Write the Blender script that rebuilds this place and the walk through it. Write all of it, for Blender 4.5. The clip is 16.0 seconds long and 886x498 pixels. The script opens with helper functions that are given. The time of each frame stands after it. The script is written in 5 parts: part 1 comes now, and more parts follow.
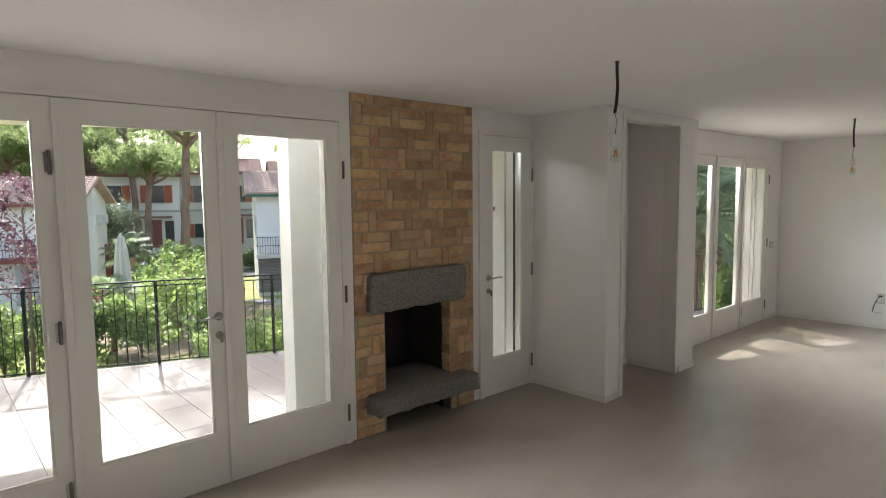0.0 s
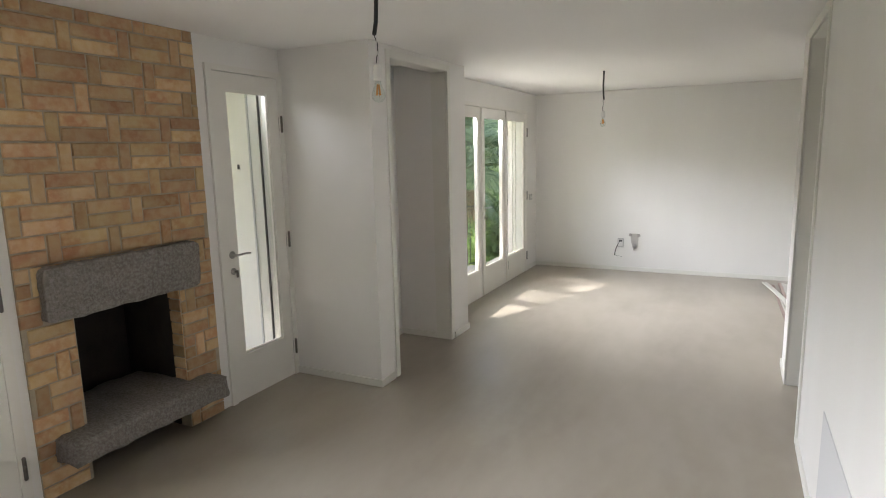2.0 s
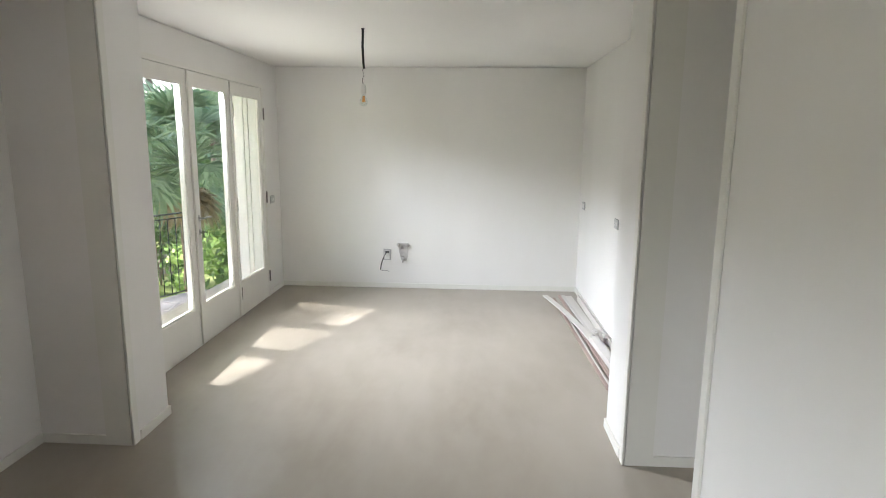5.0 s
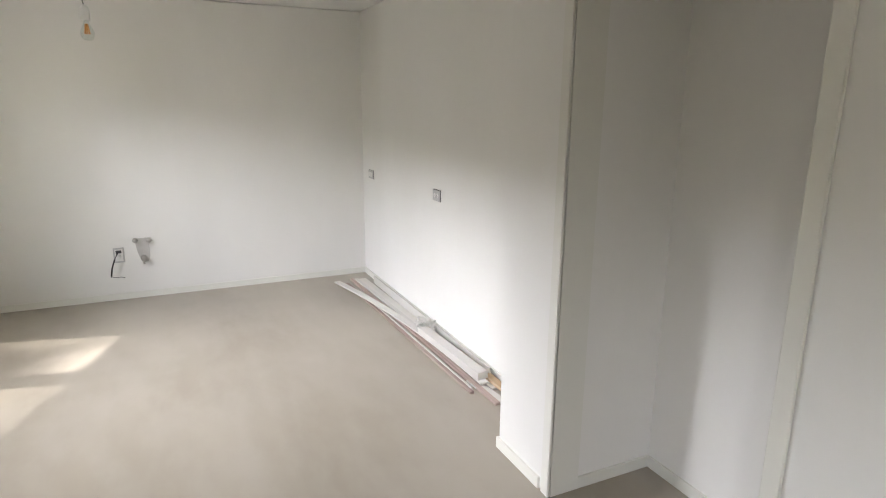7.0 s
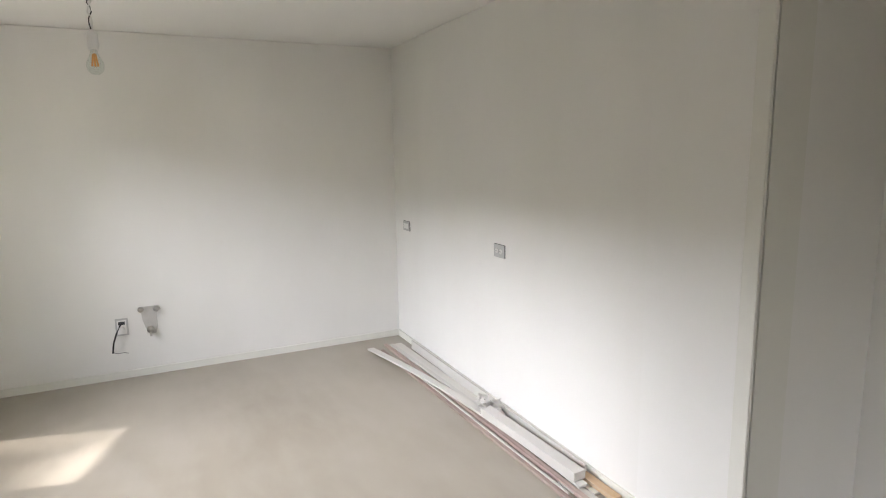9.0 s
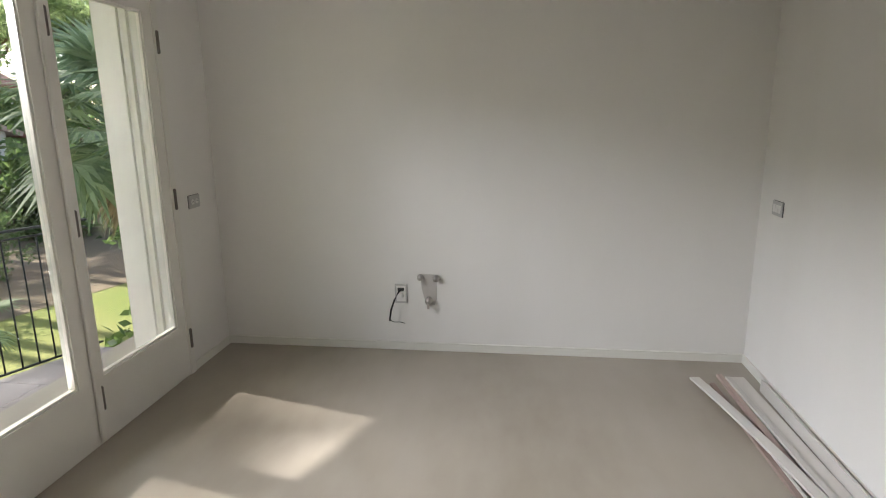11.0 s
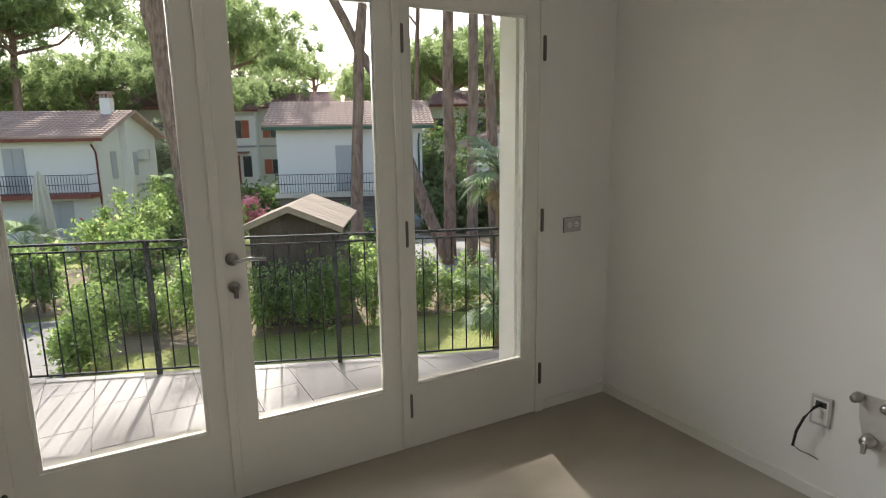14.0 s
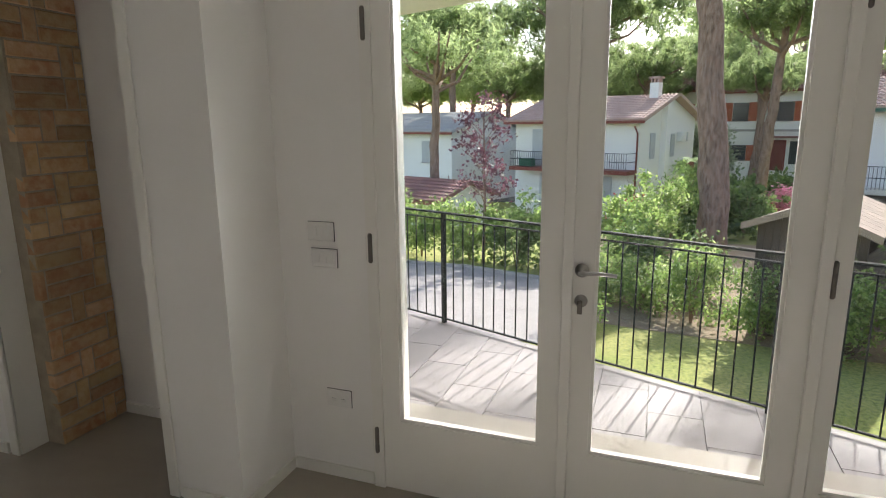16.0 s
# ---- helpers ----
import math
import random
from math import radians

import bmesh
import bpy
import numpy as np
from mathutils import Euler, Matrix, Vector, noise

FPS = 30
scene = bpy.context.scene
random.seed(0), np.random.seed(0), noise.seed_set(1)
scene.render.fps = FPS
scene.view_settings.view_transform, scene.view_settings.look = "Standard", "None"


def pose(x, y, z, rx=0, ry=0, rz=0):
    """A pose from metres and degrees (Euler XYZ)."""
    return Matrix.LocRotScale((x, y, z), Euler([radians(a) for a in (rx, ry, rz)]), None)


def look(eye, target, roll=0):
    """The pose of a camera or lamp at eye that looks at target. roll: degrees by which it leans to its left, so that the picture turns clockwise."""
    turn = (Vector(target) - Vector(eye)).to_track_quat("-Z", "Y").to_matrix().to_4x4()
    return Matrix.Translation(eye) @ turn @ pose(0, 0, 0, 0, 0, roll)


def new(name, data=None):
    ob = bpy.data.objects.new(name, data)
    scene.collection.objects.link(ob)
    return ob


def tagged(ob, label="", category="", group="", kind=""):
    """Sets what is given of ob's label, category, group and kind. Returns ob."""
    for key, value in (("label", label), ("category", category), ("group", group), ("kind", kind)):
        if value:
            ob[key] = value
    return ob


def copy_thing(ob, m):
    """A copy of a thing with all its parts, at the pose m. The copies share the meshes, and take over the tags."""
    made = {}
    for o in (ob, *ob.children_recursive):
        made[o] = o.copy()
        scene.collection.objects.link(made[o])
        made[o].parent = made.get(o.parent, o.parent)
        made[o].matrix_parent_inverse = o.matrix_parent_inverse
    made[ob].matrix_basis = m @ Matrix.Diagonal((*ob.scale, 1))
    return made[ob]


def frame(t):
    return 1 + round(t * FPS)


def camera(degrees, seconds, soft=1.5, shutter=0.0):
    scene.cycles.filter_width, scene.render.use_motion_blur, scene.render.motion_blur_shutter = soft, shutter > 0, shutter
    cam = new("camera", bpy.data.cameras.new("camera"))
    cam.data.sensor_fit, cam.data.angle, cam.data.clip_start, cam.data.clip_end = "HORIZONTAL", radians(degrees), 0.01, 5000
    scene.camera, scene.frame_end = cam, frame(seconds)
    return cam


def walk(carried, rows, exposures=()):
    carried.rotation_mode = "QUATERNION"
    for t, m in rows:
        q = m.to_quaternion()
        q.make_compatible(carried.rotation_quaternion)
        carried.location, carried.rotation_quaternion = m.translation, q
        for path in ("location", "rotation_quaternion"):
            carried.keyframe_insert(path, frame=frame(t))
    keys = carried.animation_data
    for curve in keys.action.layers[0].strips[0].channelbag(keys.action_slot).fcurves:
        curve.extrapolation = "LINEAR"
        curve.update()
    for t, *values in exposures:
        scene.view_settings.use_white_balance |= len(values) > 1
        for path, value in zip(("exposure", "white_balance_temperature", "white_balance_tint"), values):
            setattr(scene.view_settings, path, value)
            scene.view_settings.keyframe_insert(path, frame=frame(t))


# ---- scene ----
cam = camera(73.8, 16.0, soft=1.05)
PATH = [
    (0, (-2.3, -3.54, 1.767), (-0.977, -2.051, 1.591), -0.6),
    (0.5, (-2.203, -3.439, 1.755), (-0.803, -2.027, 1.54), -0.8),
    (1, (-1.999, -3.325, 1.75), (-0.472, -2.059, 1.492), -1.2),
    (1.5, (-1.794, -3.239, 1.73), (-0.135, -2.163, 1.427), -1.4),
    (2, (-1.567, -3.084, 1.736), (0.199, -2.204, 1.408), -1.3),
    (2.5, (-1.345, -2.947, 1.731), (0.484, -2.215, 1.385), -1.3),
    (3, (-1.032, -2.907, 1.71), (0.831, -2.275, 1.352), -1.0),
    (5.5, (0.527, -2.473, 1.685), (2.487, -2.589, 1.303), 0.3),
    (6, (0.811, -2.249, 1.704), (2.726, -2.622, 1.266), -0.2),
    (6.5, (1.094, -2.127, 1.677), (2.929, -2.75, 1.18), -0.1),
    (7, (1.34, -2.106, 1.655), (3.102, -2.926, 1.185), 0.4),
    (7.5, (1.547, -2.065, 1.647), (3.243, -3.054, 1.267), 0.3),
    (8, (1.775, -1.879, 1.69), (3.397, -2.992, 1.332), -0.0),
    (8.5, (1.93, -1.887, 1.647), (3.613, -2.918, 1.32), -1.0),
    (9, (2.112, -1.996, 1.643), (3.893, -2.844, 1.315), -1.0),
    (9.5, (2.348, -2.168, 1.637), (4.236, -2.721, 1.281), -1.1),
    (10, (2.67, -2.197, 1.609), (4.612, -2.461, 1.208), -1.1),
    (12.3, (3.87, -2.708, 1.531), (5.587, -1.781, 1.094), -0.6),
    (12.5, (3.953, -2.703, 1.535), (5.606, -1.663, 1.103), -0.8),
    (13, (4.135, -2.748, 1.525), (5.574, -1.424, 1.108), -1.4),
    (13.5, (4.359, -2.876, 1.573), (5.561, -1.326, 1.177), -1.5),
    (14, (4.496, -2.886, 1.545), (5.446, -1.168, 1.163), -0.9),
    (14.5, (4.668, -2.712, 1.555), (5.333, -0.869, 1.154), -0.6),
    (15, (4.793, -2.6, 1.542), (5.075, -0.662, 1.133), -0.8),
    (15.5, (4.967, -2.545, 1.566), (4.77, -0.598, 1.154), -0.8),
    (16, (5.122, -2.545, 1.587), (4.448, -0.709, 1.17), -0.6),
]
EXPOSURES = [(0, 1.74, 6350, 15), (1.0, 1.9, 6350, 15), (2.0, 2.26, 6200, 14), (3.0, 2.4, 6100, 13), (5.5, 2.33, 6000, 12), (6.5, 2.12, 6250, 15), (7.0, 2.15, 6250, 15), (8.0, 2.22, 6100, 15), (9.0, 2.12, 6250, 15),
             (9.5, 2.02, 6300, 15), (10.2, 1.68, 6250, 14), (12.4, 1.47, 6500, 15), (14.0, 1.2, 6450, 13), (15.0, 1.26, 6250, 14), (16.0, 1.45, 6300, 15)]
walk(cam, [(t, look(eye, target, roll)) for t, eye, target, roll in PATH], EXPOSURES)

# ---- world, sun, exposure ----
SUN_EL, SUN_AZ = 39.0, 76.0   # degrees; azimuth counted from +x towards +y
world = bpy.data.worlds.new("sky")
scene.world = world
world.use_nodes = True
wn = world.node_tree
sky = wn.nodes.new("ShaderNodeTexSky")
sky.sky_type, sky.sun_disc = "NISHITA", False
sky.sun_elevation, sky.sun_rotation = radians(SUN_EL), radians(90 - SUN_AZ)
sky.air_density, sky.dust_density, sky.ozone_density = 0.9, 1.4, 0.6
haze = wn.nodes.new("ShaderNodeMix")
haze.data_type, haze.blend_type = "RGBA", "MULTIPLY"
haze.inputs[0].default_value, haze.inputs[7].default_value = 1.0, (1.13, 1.02, 0.95, 1)
wn.links.new(sky.outputs[0], haze.inputs[6])
wn.links.new(haze.outputs[2], wn.nodes["Background"].inputs[0])
wn.nodes["Background"].inputs[1].default_value = 0.15
sun = new("sun", bpy.data.lights.new("sun", "SUN"))
sun.data.energy, sun.data.angle, sun.data.color = 3.3, radians(0.9), (1.0, 0.95, 0.86)
sd = Vector((math.cos(radians(SUN_EL)) * math.cos(radians(SUN_AZ)), math.cos(radians(SUN_EL)) * math.sin(radians(SUN_AZ)), math.sin(radians(SUN_EL))))
sun.matrix_world = look(sd * 50, (0, 0, 0))


def opening_lamp(name, x0, x1, y, z, depth, tilt, watts, colour):
    """An area lamp in a window's opening, for the light of sky and balcony that comes in there."""
    la = new(name, bpy.data.lights.new(name, "AREA"))
    la.data.shape, la.data.size, la.data.size_y = "RECTANGLE", x1 - x0, depth
    la.data.energy, la.data.color = watts, colour
    la.data.spread = radians(110)
    la.matrix_world = pose((x0 + x1) / 2, y, z, tilt, 0, 0)


SKYLIGHT, BOUNCE = (0.955, 0.972, 1.0), (1.0, 0.94, 0.84)
for x0, x1, y, z, down, up in ((-2.5, -0.7, 0.27, 2.25, 47.0, 3.0), (1.45, 1.8, 0.27, 2.25, 0.5, 0.3), (4.25, 5.5, -0.16, 2.205, 24.0, 6.0)):
    opening_lamp("skylight_in_opening", x0, x1, y, z, 0.11, -66, down, SKYLIGHT)
    opening_lamp("floorlight_in_opening", x0, x1, y - 0.08, 0.11, 0.14, -125, up, BOUNCE)


# ---- materials ----
def material(name, base, rough=0.6, metal=0.0, second=None, scale=6.0, amount=0.5, bump=0.0, bump_scale=60.0,
             fine=None, fine_scale=90.0, fine_amount=0.25, per_object=0.0, coords="Object", stretch=(1, 1, 1), rough_var=0.0, spec=0.5):
    m = bpy.data.materials.new(name)
    m.use_nodes = True
    nt = m.node_tree
    b = nt.nodes["Principled BSDF"]
    b.inputs["Roughness"].default_value, b.inputs["Metallic"].default_value = rough, metal
    b.inputs["Specular IOR Level"].default_value = spec
    b.inputs["Base Color"].default_value = (*base, 1)
    tc = nt.nodes.new("ShaderNodeTexCoord")
    where = tc.outputs[coords]
    if per_object:
        ob_info, shift = nt.nodes.new("ShaderNodeObjectInfo"), nt.nodes.new("ShaderNodeVectorMath")
        shift.operation = "MULTIPLY_ADD"
        shift.inputs[1].default_value = (37.0, 53.0, 71.0)
        nt.links.new(ob_info.outputs["Random"], shift.inputs[0])
        nt.links.new(where, shift.inputs[2])
        where = shift.outputs[0]
    mp = nt.nodes.new("ShaderNodeMapping")
    mp.inputs["Scale"].default_value = stretch
    nt.links.new(where, mp.inputs[0])
    out = None

    def mix(a, c, fac, how="MIX"):
        x = nt.nodes.new("ShaderNodeMix")
        x.data_type, x.blend_type = "RGBA", how
        for sock, v in ((x.inputs[6], a), (x.inputs[7], c)):
            if isinstance(v, tuple):
                sock.default_value = (*v, 1)
            else:
                nt.links.new(v, sock)
        if isinstance(fac, float):
            x.inputs[0].default_value = fac
        else:
            nt.links.new(fac, x.inputs[0])
        return x.outputs[2]

    def noise_fac(sc, detail, lo, hi, amt):
        n = nt.nodes.new("ShaderNodeTexNoise")
        n.inputs["Scale"].default_value, n.inputs["Detail"].default_value = sc, detail
        nt.links.new(mp.outputs[0], n.inputs["Vector"])
        r = nt.nodes.new("ShaderNodeMapRange")
        r.inputs[1].default_value, r.inputs[2].default_value, r.inputs[3].default_value, r.inputs[4].default_value = lo, hi, 0.0, amt
        nt.links.new(n.outputs[0], r.inputs[0])
        return r.outputs[0]
    if second:
        out = mix(base, second, noise_fac(scale, 4, 0.35, 0.65, amount))
    if fine:
        out = mix(out or base, fine, noise_fac(fine_scale, 3, 0.4, 0.65, fine_amount))
    if per_object:
        oi = nt.nodes.new("ShaderNodeObjectInfo")
        hs = nt.nodes.new("ShaderNodeHueSaturation")
        for k, lo, hi in (("Value", 1 - per_object, 1 + per_object), ("Hue", 0.5 - per_object * 0.03, 0.5 + per_object * 0.03)):
            r = nt.nodes.new("ShaderNodeMapRange")
            r.inputs[3].default_value, r.inputs[4].default_value = lo, hi
            if k == "Hue":
                w = nt.nodes.new("ShaderNodeMath")
                w.operation = "MULTIPLY"
                w.inputs[1].default_value = 7.31
                f = nt.nodes.new("ShaderNodeMath")
                f.operation = "FRACT"
                nt.links.new(oi.outputs["Random"], w.inputs[0])
                nt.links.new(w.outputs[0], f.inputs[0])
                nt.links.new(f.outputs[0], r.inputs[0])
            else:
                nt.links.new(oi.outputs["Random"], r.inputs[0])
            nt.links.new(r.outputs[0], hs.inputs[k])
        if out is None:
            hs.inputs["Color"].default_value = (*base, 1)
        else:
            nt.links.new(out, hs.inputs["Color"])
        out = hs.outputs[0]
    if out is not None:
        nt.links.new(out, b.inputs["Base Color"])
    if rough_var:
        n = noise_fac(scale * 1.7, 3, 0.3, 0.7, rough_var)
        a = nt.nodes.new("ShaderNodeMath")
        a.inputs[1].default_value = rough - rough_var / 2
        nt.links.new(n, a.inputs[0])
        nt.links.new(a.outputs[0], b.inputs["Roughness"])
    if bump:
        n = nt.nodes.new("ShaderNodeTexNoise")
        n.inputs["Scale"].default_value, n.inputs["Detail"].default_value = bump_scale, 5
        nt.links.new(mp.outputs[0], n.inputs["Vector"])
        bp = nt.nodes.new("ShaderNodeBump")
        bp.inputs["Strength"].default_value, bp.inputs["Distance"].default_value = min(1.0, bump), 0.004
        nt.links.new(n.outputs[0], bp.inputs["Height"])
        nt.links.new(bp.outputs[0], b.inputs["Normal"])
    return m


PLASTER = material("plaster", (0.85, 0.837, 0.805), 0.75, second=(0.80, 0.785, 0.745), scale=1.6, amount=0.6, bump=0.35, bump_scale=5, coords="Object", stretch=(1, 1, 0.35))
CEILING = material("ceiling_paint", (0.86, 0.85, 0.82), 0.8, second=(0.82, 0.81, 0.78), scale=0.9, amount=0.5, bump=0.12, bump_scale=8)
RESIN = material("resin_floor", (0.38, 0.342, 0.28), 0.33, second=(0.305, 0.268, 0.212), scale=1.1, amount=0.9, fine=(0.41, 0.375, 0.32), fine_scale=4.5, fine_amount=0.35, rough_var=0.1, spec=0.5, stretch=(0.6, 1.3, 1))
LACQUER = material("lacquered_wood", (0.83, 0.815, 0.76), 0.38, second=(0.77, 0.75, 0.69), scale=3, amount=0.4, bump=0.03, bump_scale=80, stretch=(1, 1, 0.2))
TRIM = material("trim_paint", (0.80, 0.79, 0.73), 0.45, second=(0.76, 0.75, 0.69), scale=4, amount=0.4)
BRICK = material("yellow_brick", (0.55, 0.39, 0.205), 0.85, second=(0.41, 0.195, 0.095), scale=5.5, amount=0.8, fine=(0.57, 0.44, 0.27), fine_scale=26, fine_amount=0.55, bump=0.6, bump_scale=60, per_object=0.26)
MORTAR = material("mortar", (0.46, 0.40, 0.29), 0.95, second=(0.33, 0.28, 0.21), scale=12, amount=0.8, bump=0.8, bump_scale=120)
STONE = material("grey_stone", (0.215, 0.192, 0.168), 0.9, second=(0.125, 0.110, 0.095), scale=38, amount=0.7, fine=(0.34, 0.33, 0.32), fine_scale=75, fine_amount=0.5, bump=1.0, bump_scale=110)
SOOT = material("sooty_brick", (0.018, 0.016, 0.014), 0.95, second=(0.045, 0.035, 0.028), scale=8, amount=0.6, bump=0.5, bump_scale=60)
STEEL = material("brushed_steel", (0.38, 0.37, 0.35), 0.3, 1.0, second=(0.45, 0.44, 0.42), scale=40, amount=0.5)
HINGE = material("hinge_metal", (0.19, 0.175, 0.155), 0.4, 1.0)
IRON = material("black_iron", (0.014, 0.018, 0.018), 0.6, 0.0, second=(0.025, 0.03, 0.03), scale=20, amount=0.5, spec=0.25)
TILE = material("balcony_tile", (0.315, 0.285, 0.285), 0.55, second=(0.27, 0.245, 0.242), scale=4, amount=0.7, fine=(0.38, 0.355, 0.34), fine_scale=60, fine_amount=0.4, per_object=0.06)
GROUT = material("grout", (0.235, 0.215, 0.205), 0.95)
STUCCO = material("outer_stucco", (0.84, 0.82, 0.78), 0.85, second=(0.79, 0.77, 0.73), scale=3, amount=0.5, bump=0.3, bump_scale=60)
PLASTIC = material("white_plastic", (0.78, 0.77, 0.74), 0.35)
PLATE = material("grey_plate", (0.50, 0.495, 0.48), 0.4)
CHROME = material("pipe_metal", (0.5, 0.48, 0.45), 0.35, 1.0)
RUBBER = material("black_cable", (0.015, 0.015, 0.015), 0.5)
DARK = material("dark_slot", (0.05, 0.05, 0.05), 0.6)
PLANK = material("primed_plank", (0.68, 0.66, 0.62), 0.6, second=(0.6, 0.57, 0.52), scale=5, amount=0.6, bump=0.1, stretch=(0.2, 1, 1), per_object=0.1)
RAWWOOD = material("raw_pine", (0.55, 0.42, 0.28), 0.7, second=(0.45, 0.28, 0.14), scale=8, amount=0.8, stretch=(0.15, 3, 3), per_object=0.12)
REDWOOD = material("pinkish_wood", (0.33, 0.25, 0.22), 0.7, second=(0.48, 0.39, 0.34), scale=8, amount=0.8, stretch=(0.15, 3, 3), per_object=0.15)


def glass_material():
    m = bpy.data.materials.new("pane_glass")
    m.use_nodes = True
    nt = m.node_tree
    nt.nodes.clear()
    o = nt.nodes.new("ShaderNodeOutputMaterial")
    t = nt.nodes.new("ShaderNodeBsdfTransparent")
    t.inputs[0].default_value = (0.94, 0.96, 0.95, 1)
    g = nt.nodes.new("ShaderNodeBsdfGlossy")
    g.inputs["Roughness"].default_value = 0.01
    w = nt.nodes.new("ShaderNodeLayerWeight")
    pw = nt.nodes.new("ShaderNodeMath")
    pw.operation, pw.inputs[1].default_value = "POWER", 5.0
    f = nt.nodes.new("ShaderNodeMath")
    f.operation, f.inputs[1].default_value, f.inputs[2].default_value = "MULTIPLY_ADD", 0.5, 0.025
    nt.links.new(w.outputs["Facing"], pw.inputs[0])
    nt.links.new(pw.outputs[0], f.inputs[0])
    x = nt.nodes.new("ShaderNodeMixShader")
    nt.links.new(f.outputs[0], x.inputs[0])
    nt.links.new(t.outputs[0], x.inputs[1])
    nt.links.new(g.outputs[0], x.inputs[2])
    nt.links.new(x.outputs[0], o.inputs[0])
    return m


GLASS = glass_material()


# ---- shapes ----
def box(bm, x0, x1, y0, y1, z0, z1, bevel=0.0):
    vs = [bm.verts.new(p) for p in ((x0, y0, z0), (x1, y0, z0), (x1, y1, z0), (x0, y1, z0), (x0, y0, z1), (x1, y0, z1), (x1, y1, z1), (x0, y1, z1))]
    fs = [bm.faces.new([vs[i] for i in q]) for q in ((3, 2, 1, 0), (4, 5, 6, 7), (0, 1, 5, 4), (1, 2, 6, 5), (2, 3, 7, 6), (3, 0, 4, 7))]
    if bevel:
        es = {e for f in fs for e in f.edges}
        bmesh.ops.bevel(bm, geom=list(es), offset=bevel, segments=1, affect="EDGES", profile=0.5)
    return bm


def tube(bm, points, r, n=8, r2=None):
    """A round bar along the points."""
    rings = []
    pts = [Vector(p) for p in points]
    for i, p in enumerate(pts):
        d = (pts[min(i + 1, len(pts) - 1)] - pts[max(i - 1, 0)]).normalized()
        a = d.cross(Vector((0, 0, 1)) if abs(d.z) < 0.9 else Vector((1, 0, 0))).normalized()
        c = d.cross(a)
        rr = r if r2 is None else r + (r2 - r) * i / (len(pts) - 1)
        rings.append([bm.verts.new(p + (a * math.cos(2 * math.pi * k / n) + c * math.sin(2 * math.pi * k / n)) * rr) for k in range(n)])
    for a, c in zip(rings, rings[1:]):
        for k in range(n):
            f = bm.faces.new((a[k], a[(k + 1) % n], c[(k + 1) % n], c[k]))
            f.smooth = True
    bm.faces.new(rings[0][::-1])
    bm.faces.new(rings[-1])
    return bm


def lathe(bm, profile, n=16, at=(0, 0, 0), axis="z"):
    """profile: (radius, height) pairs, turned round an axis."""
    rings = []
    for r, h in profile:
        ring = []
        for k in range(n):
            c, s = math.cos(2 * math.pi * k / n) * max(r, 1e-4), math.sin(2 * math.pi * k / n) * max(r, 1e-4)
            p = {"z": (c, s, h), "x": (h, c, s), "y": (c, h, s)}[axis]
            ring.append(bm.verts.new(Vector(p) + Vector(at)))
        rings.append(ring)
    for a, c in zip(rings, rings[1:]):
        for k in range(n):
            bm.faces.new((a[k], a[(k + 1) % n], c[(k + 1) % n], c[k])).smooth = True
    bm.faces.new(rings[0][::-1])
    bm.faces.new(rings[-1])
    return bm


def mesh_of(name, bm, mat):
    me = bpy.data.meshes.new(name)
    bmesh.ops.recalc_face_normals(bm, faces=bm.faces)
    bm.to_mesh(me)
    bm.free()
    me.materials.append(mat)
    return me


def part(name, bm, mat, parent, label=""):
    ob = new(name, mesh_of(name, bm, mat))
    ob.parent = parent
    return tagged(ob, label)


def piece(name, me, parent, at, rz=0.0):
    ob = new(name, me)
    ob.parent = parent
    ob.location, ob.rotation_euler = at, (0, 0, rz)
    return ob


def thing(name, label, category, at=(0, 0, 0), group="", rz=0.0):
    e = new(name)
    e.empty_display_size = 0.1
    e.location, e.rotation_euler = at, (0, 0, rz)
    return tagged(e, label, category, group)


def structure(name, bm, mat, label=""):
    return tagged(new(name, mesh_of(name, bm, mat)), label, kind="structure")


def B(*args, bevel=0.0):
    return box(bmesh.new(), *args, bevel=bevel)


# ---- the shell of the rooms ----
CH = 2.5                      # ceiling height
YL, YD = 0.02, -0.41          # inner faces of the window walls: living, dining
XE, XW, YS = 6.96, -5.2, -5.6
YO, YP = -0.78, -3.48         # fronts of the two recess openings
TH = 0.34

bm = bmesh.new()
for q in ((-6, 8, -6.2, 0.36, -0.25, 0.0),):
    box(bm, *q)
structure("floor", bm, RESIN, "beige seamless resin floor with cloudy trowel marks")
bm = bmesh.new()
box(bm, XW - 0.3, 1.98, YS - 0.3, YL + TH, CH, CH + 0.2)
box(bm, 1.986, XE + 0.3, YS - 0.3, YL + TH, CH + 0.004, CH + 0.2)
structure("ceiling", bm, CEILING, "off-white painted ceiling with a fine crack across")

WA = (-2.62, -0.05, 2.33)     # window A: x0, x1, top
DA = (1.27, 1.98, 2.33)       # side door
WB = (4.01, 6.48, 2.26)       # window B


def wall(name, label, boxes):
    """A wall of upright sections and the lintels over its openings."""
    w = tagged(new(name), label, kind="structure")
    for q in boxes:
        part("lintel_section" if q[4] > 1 else "wall_section", B(*q), PLASTER, w)
    return w


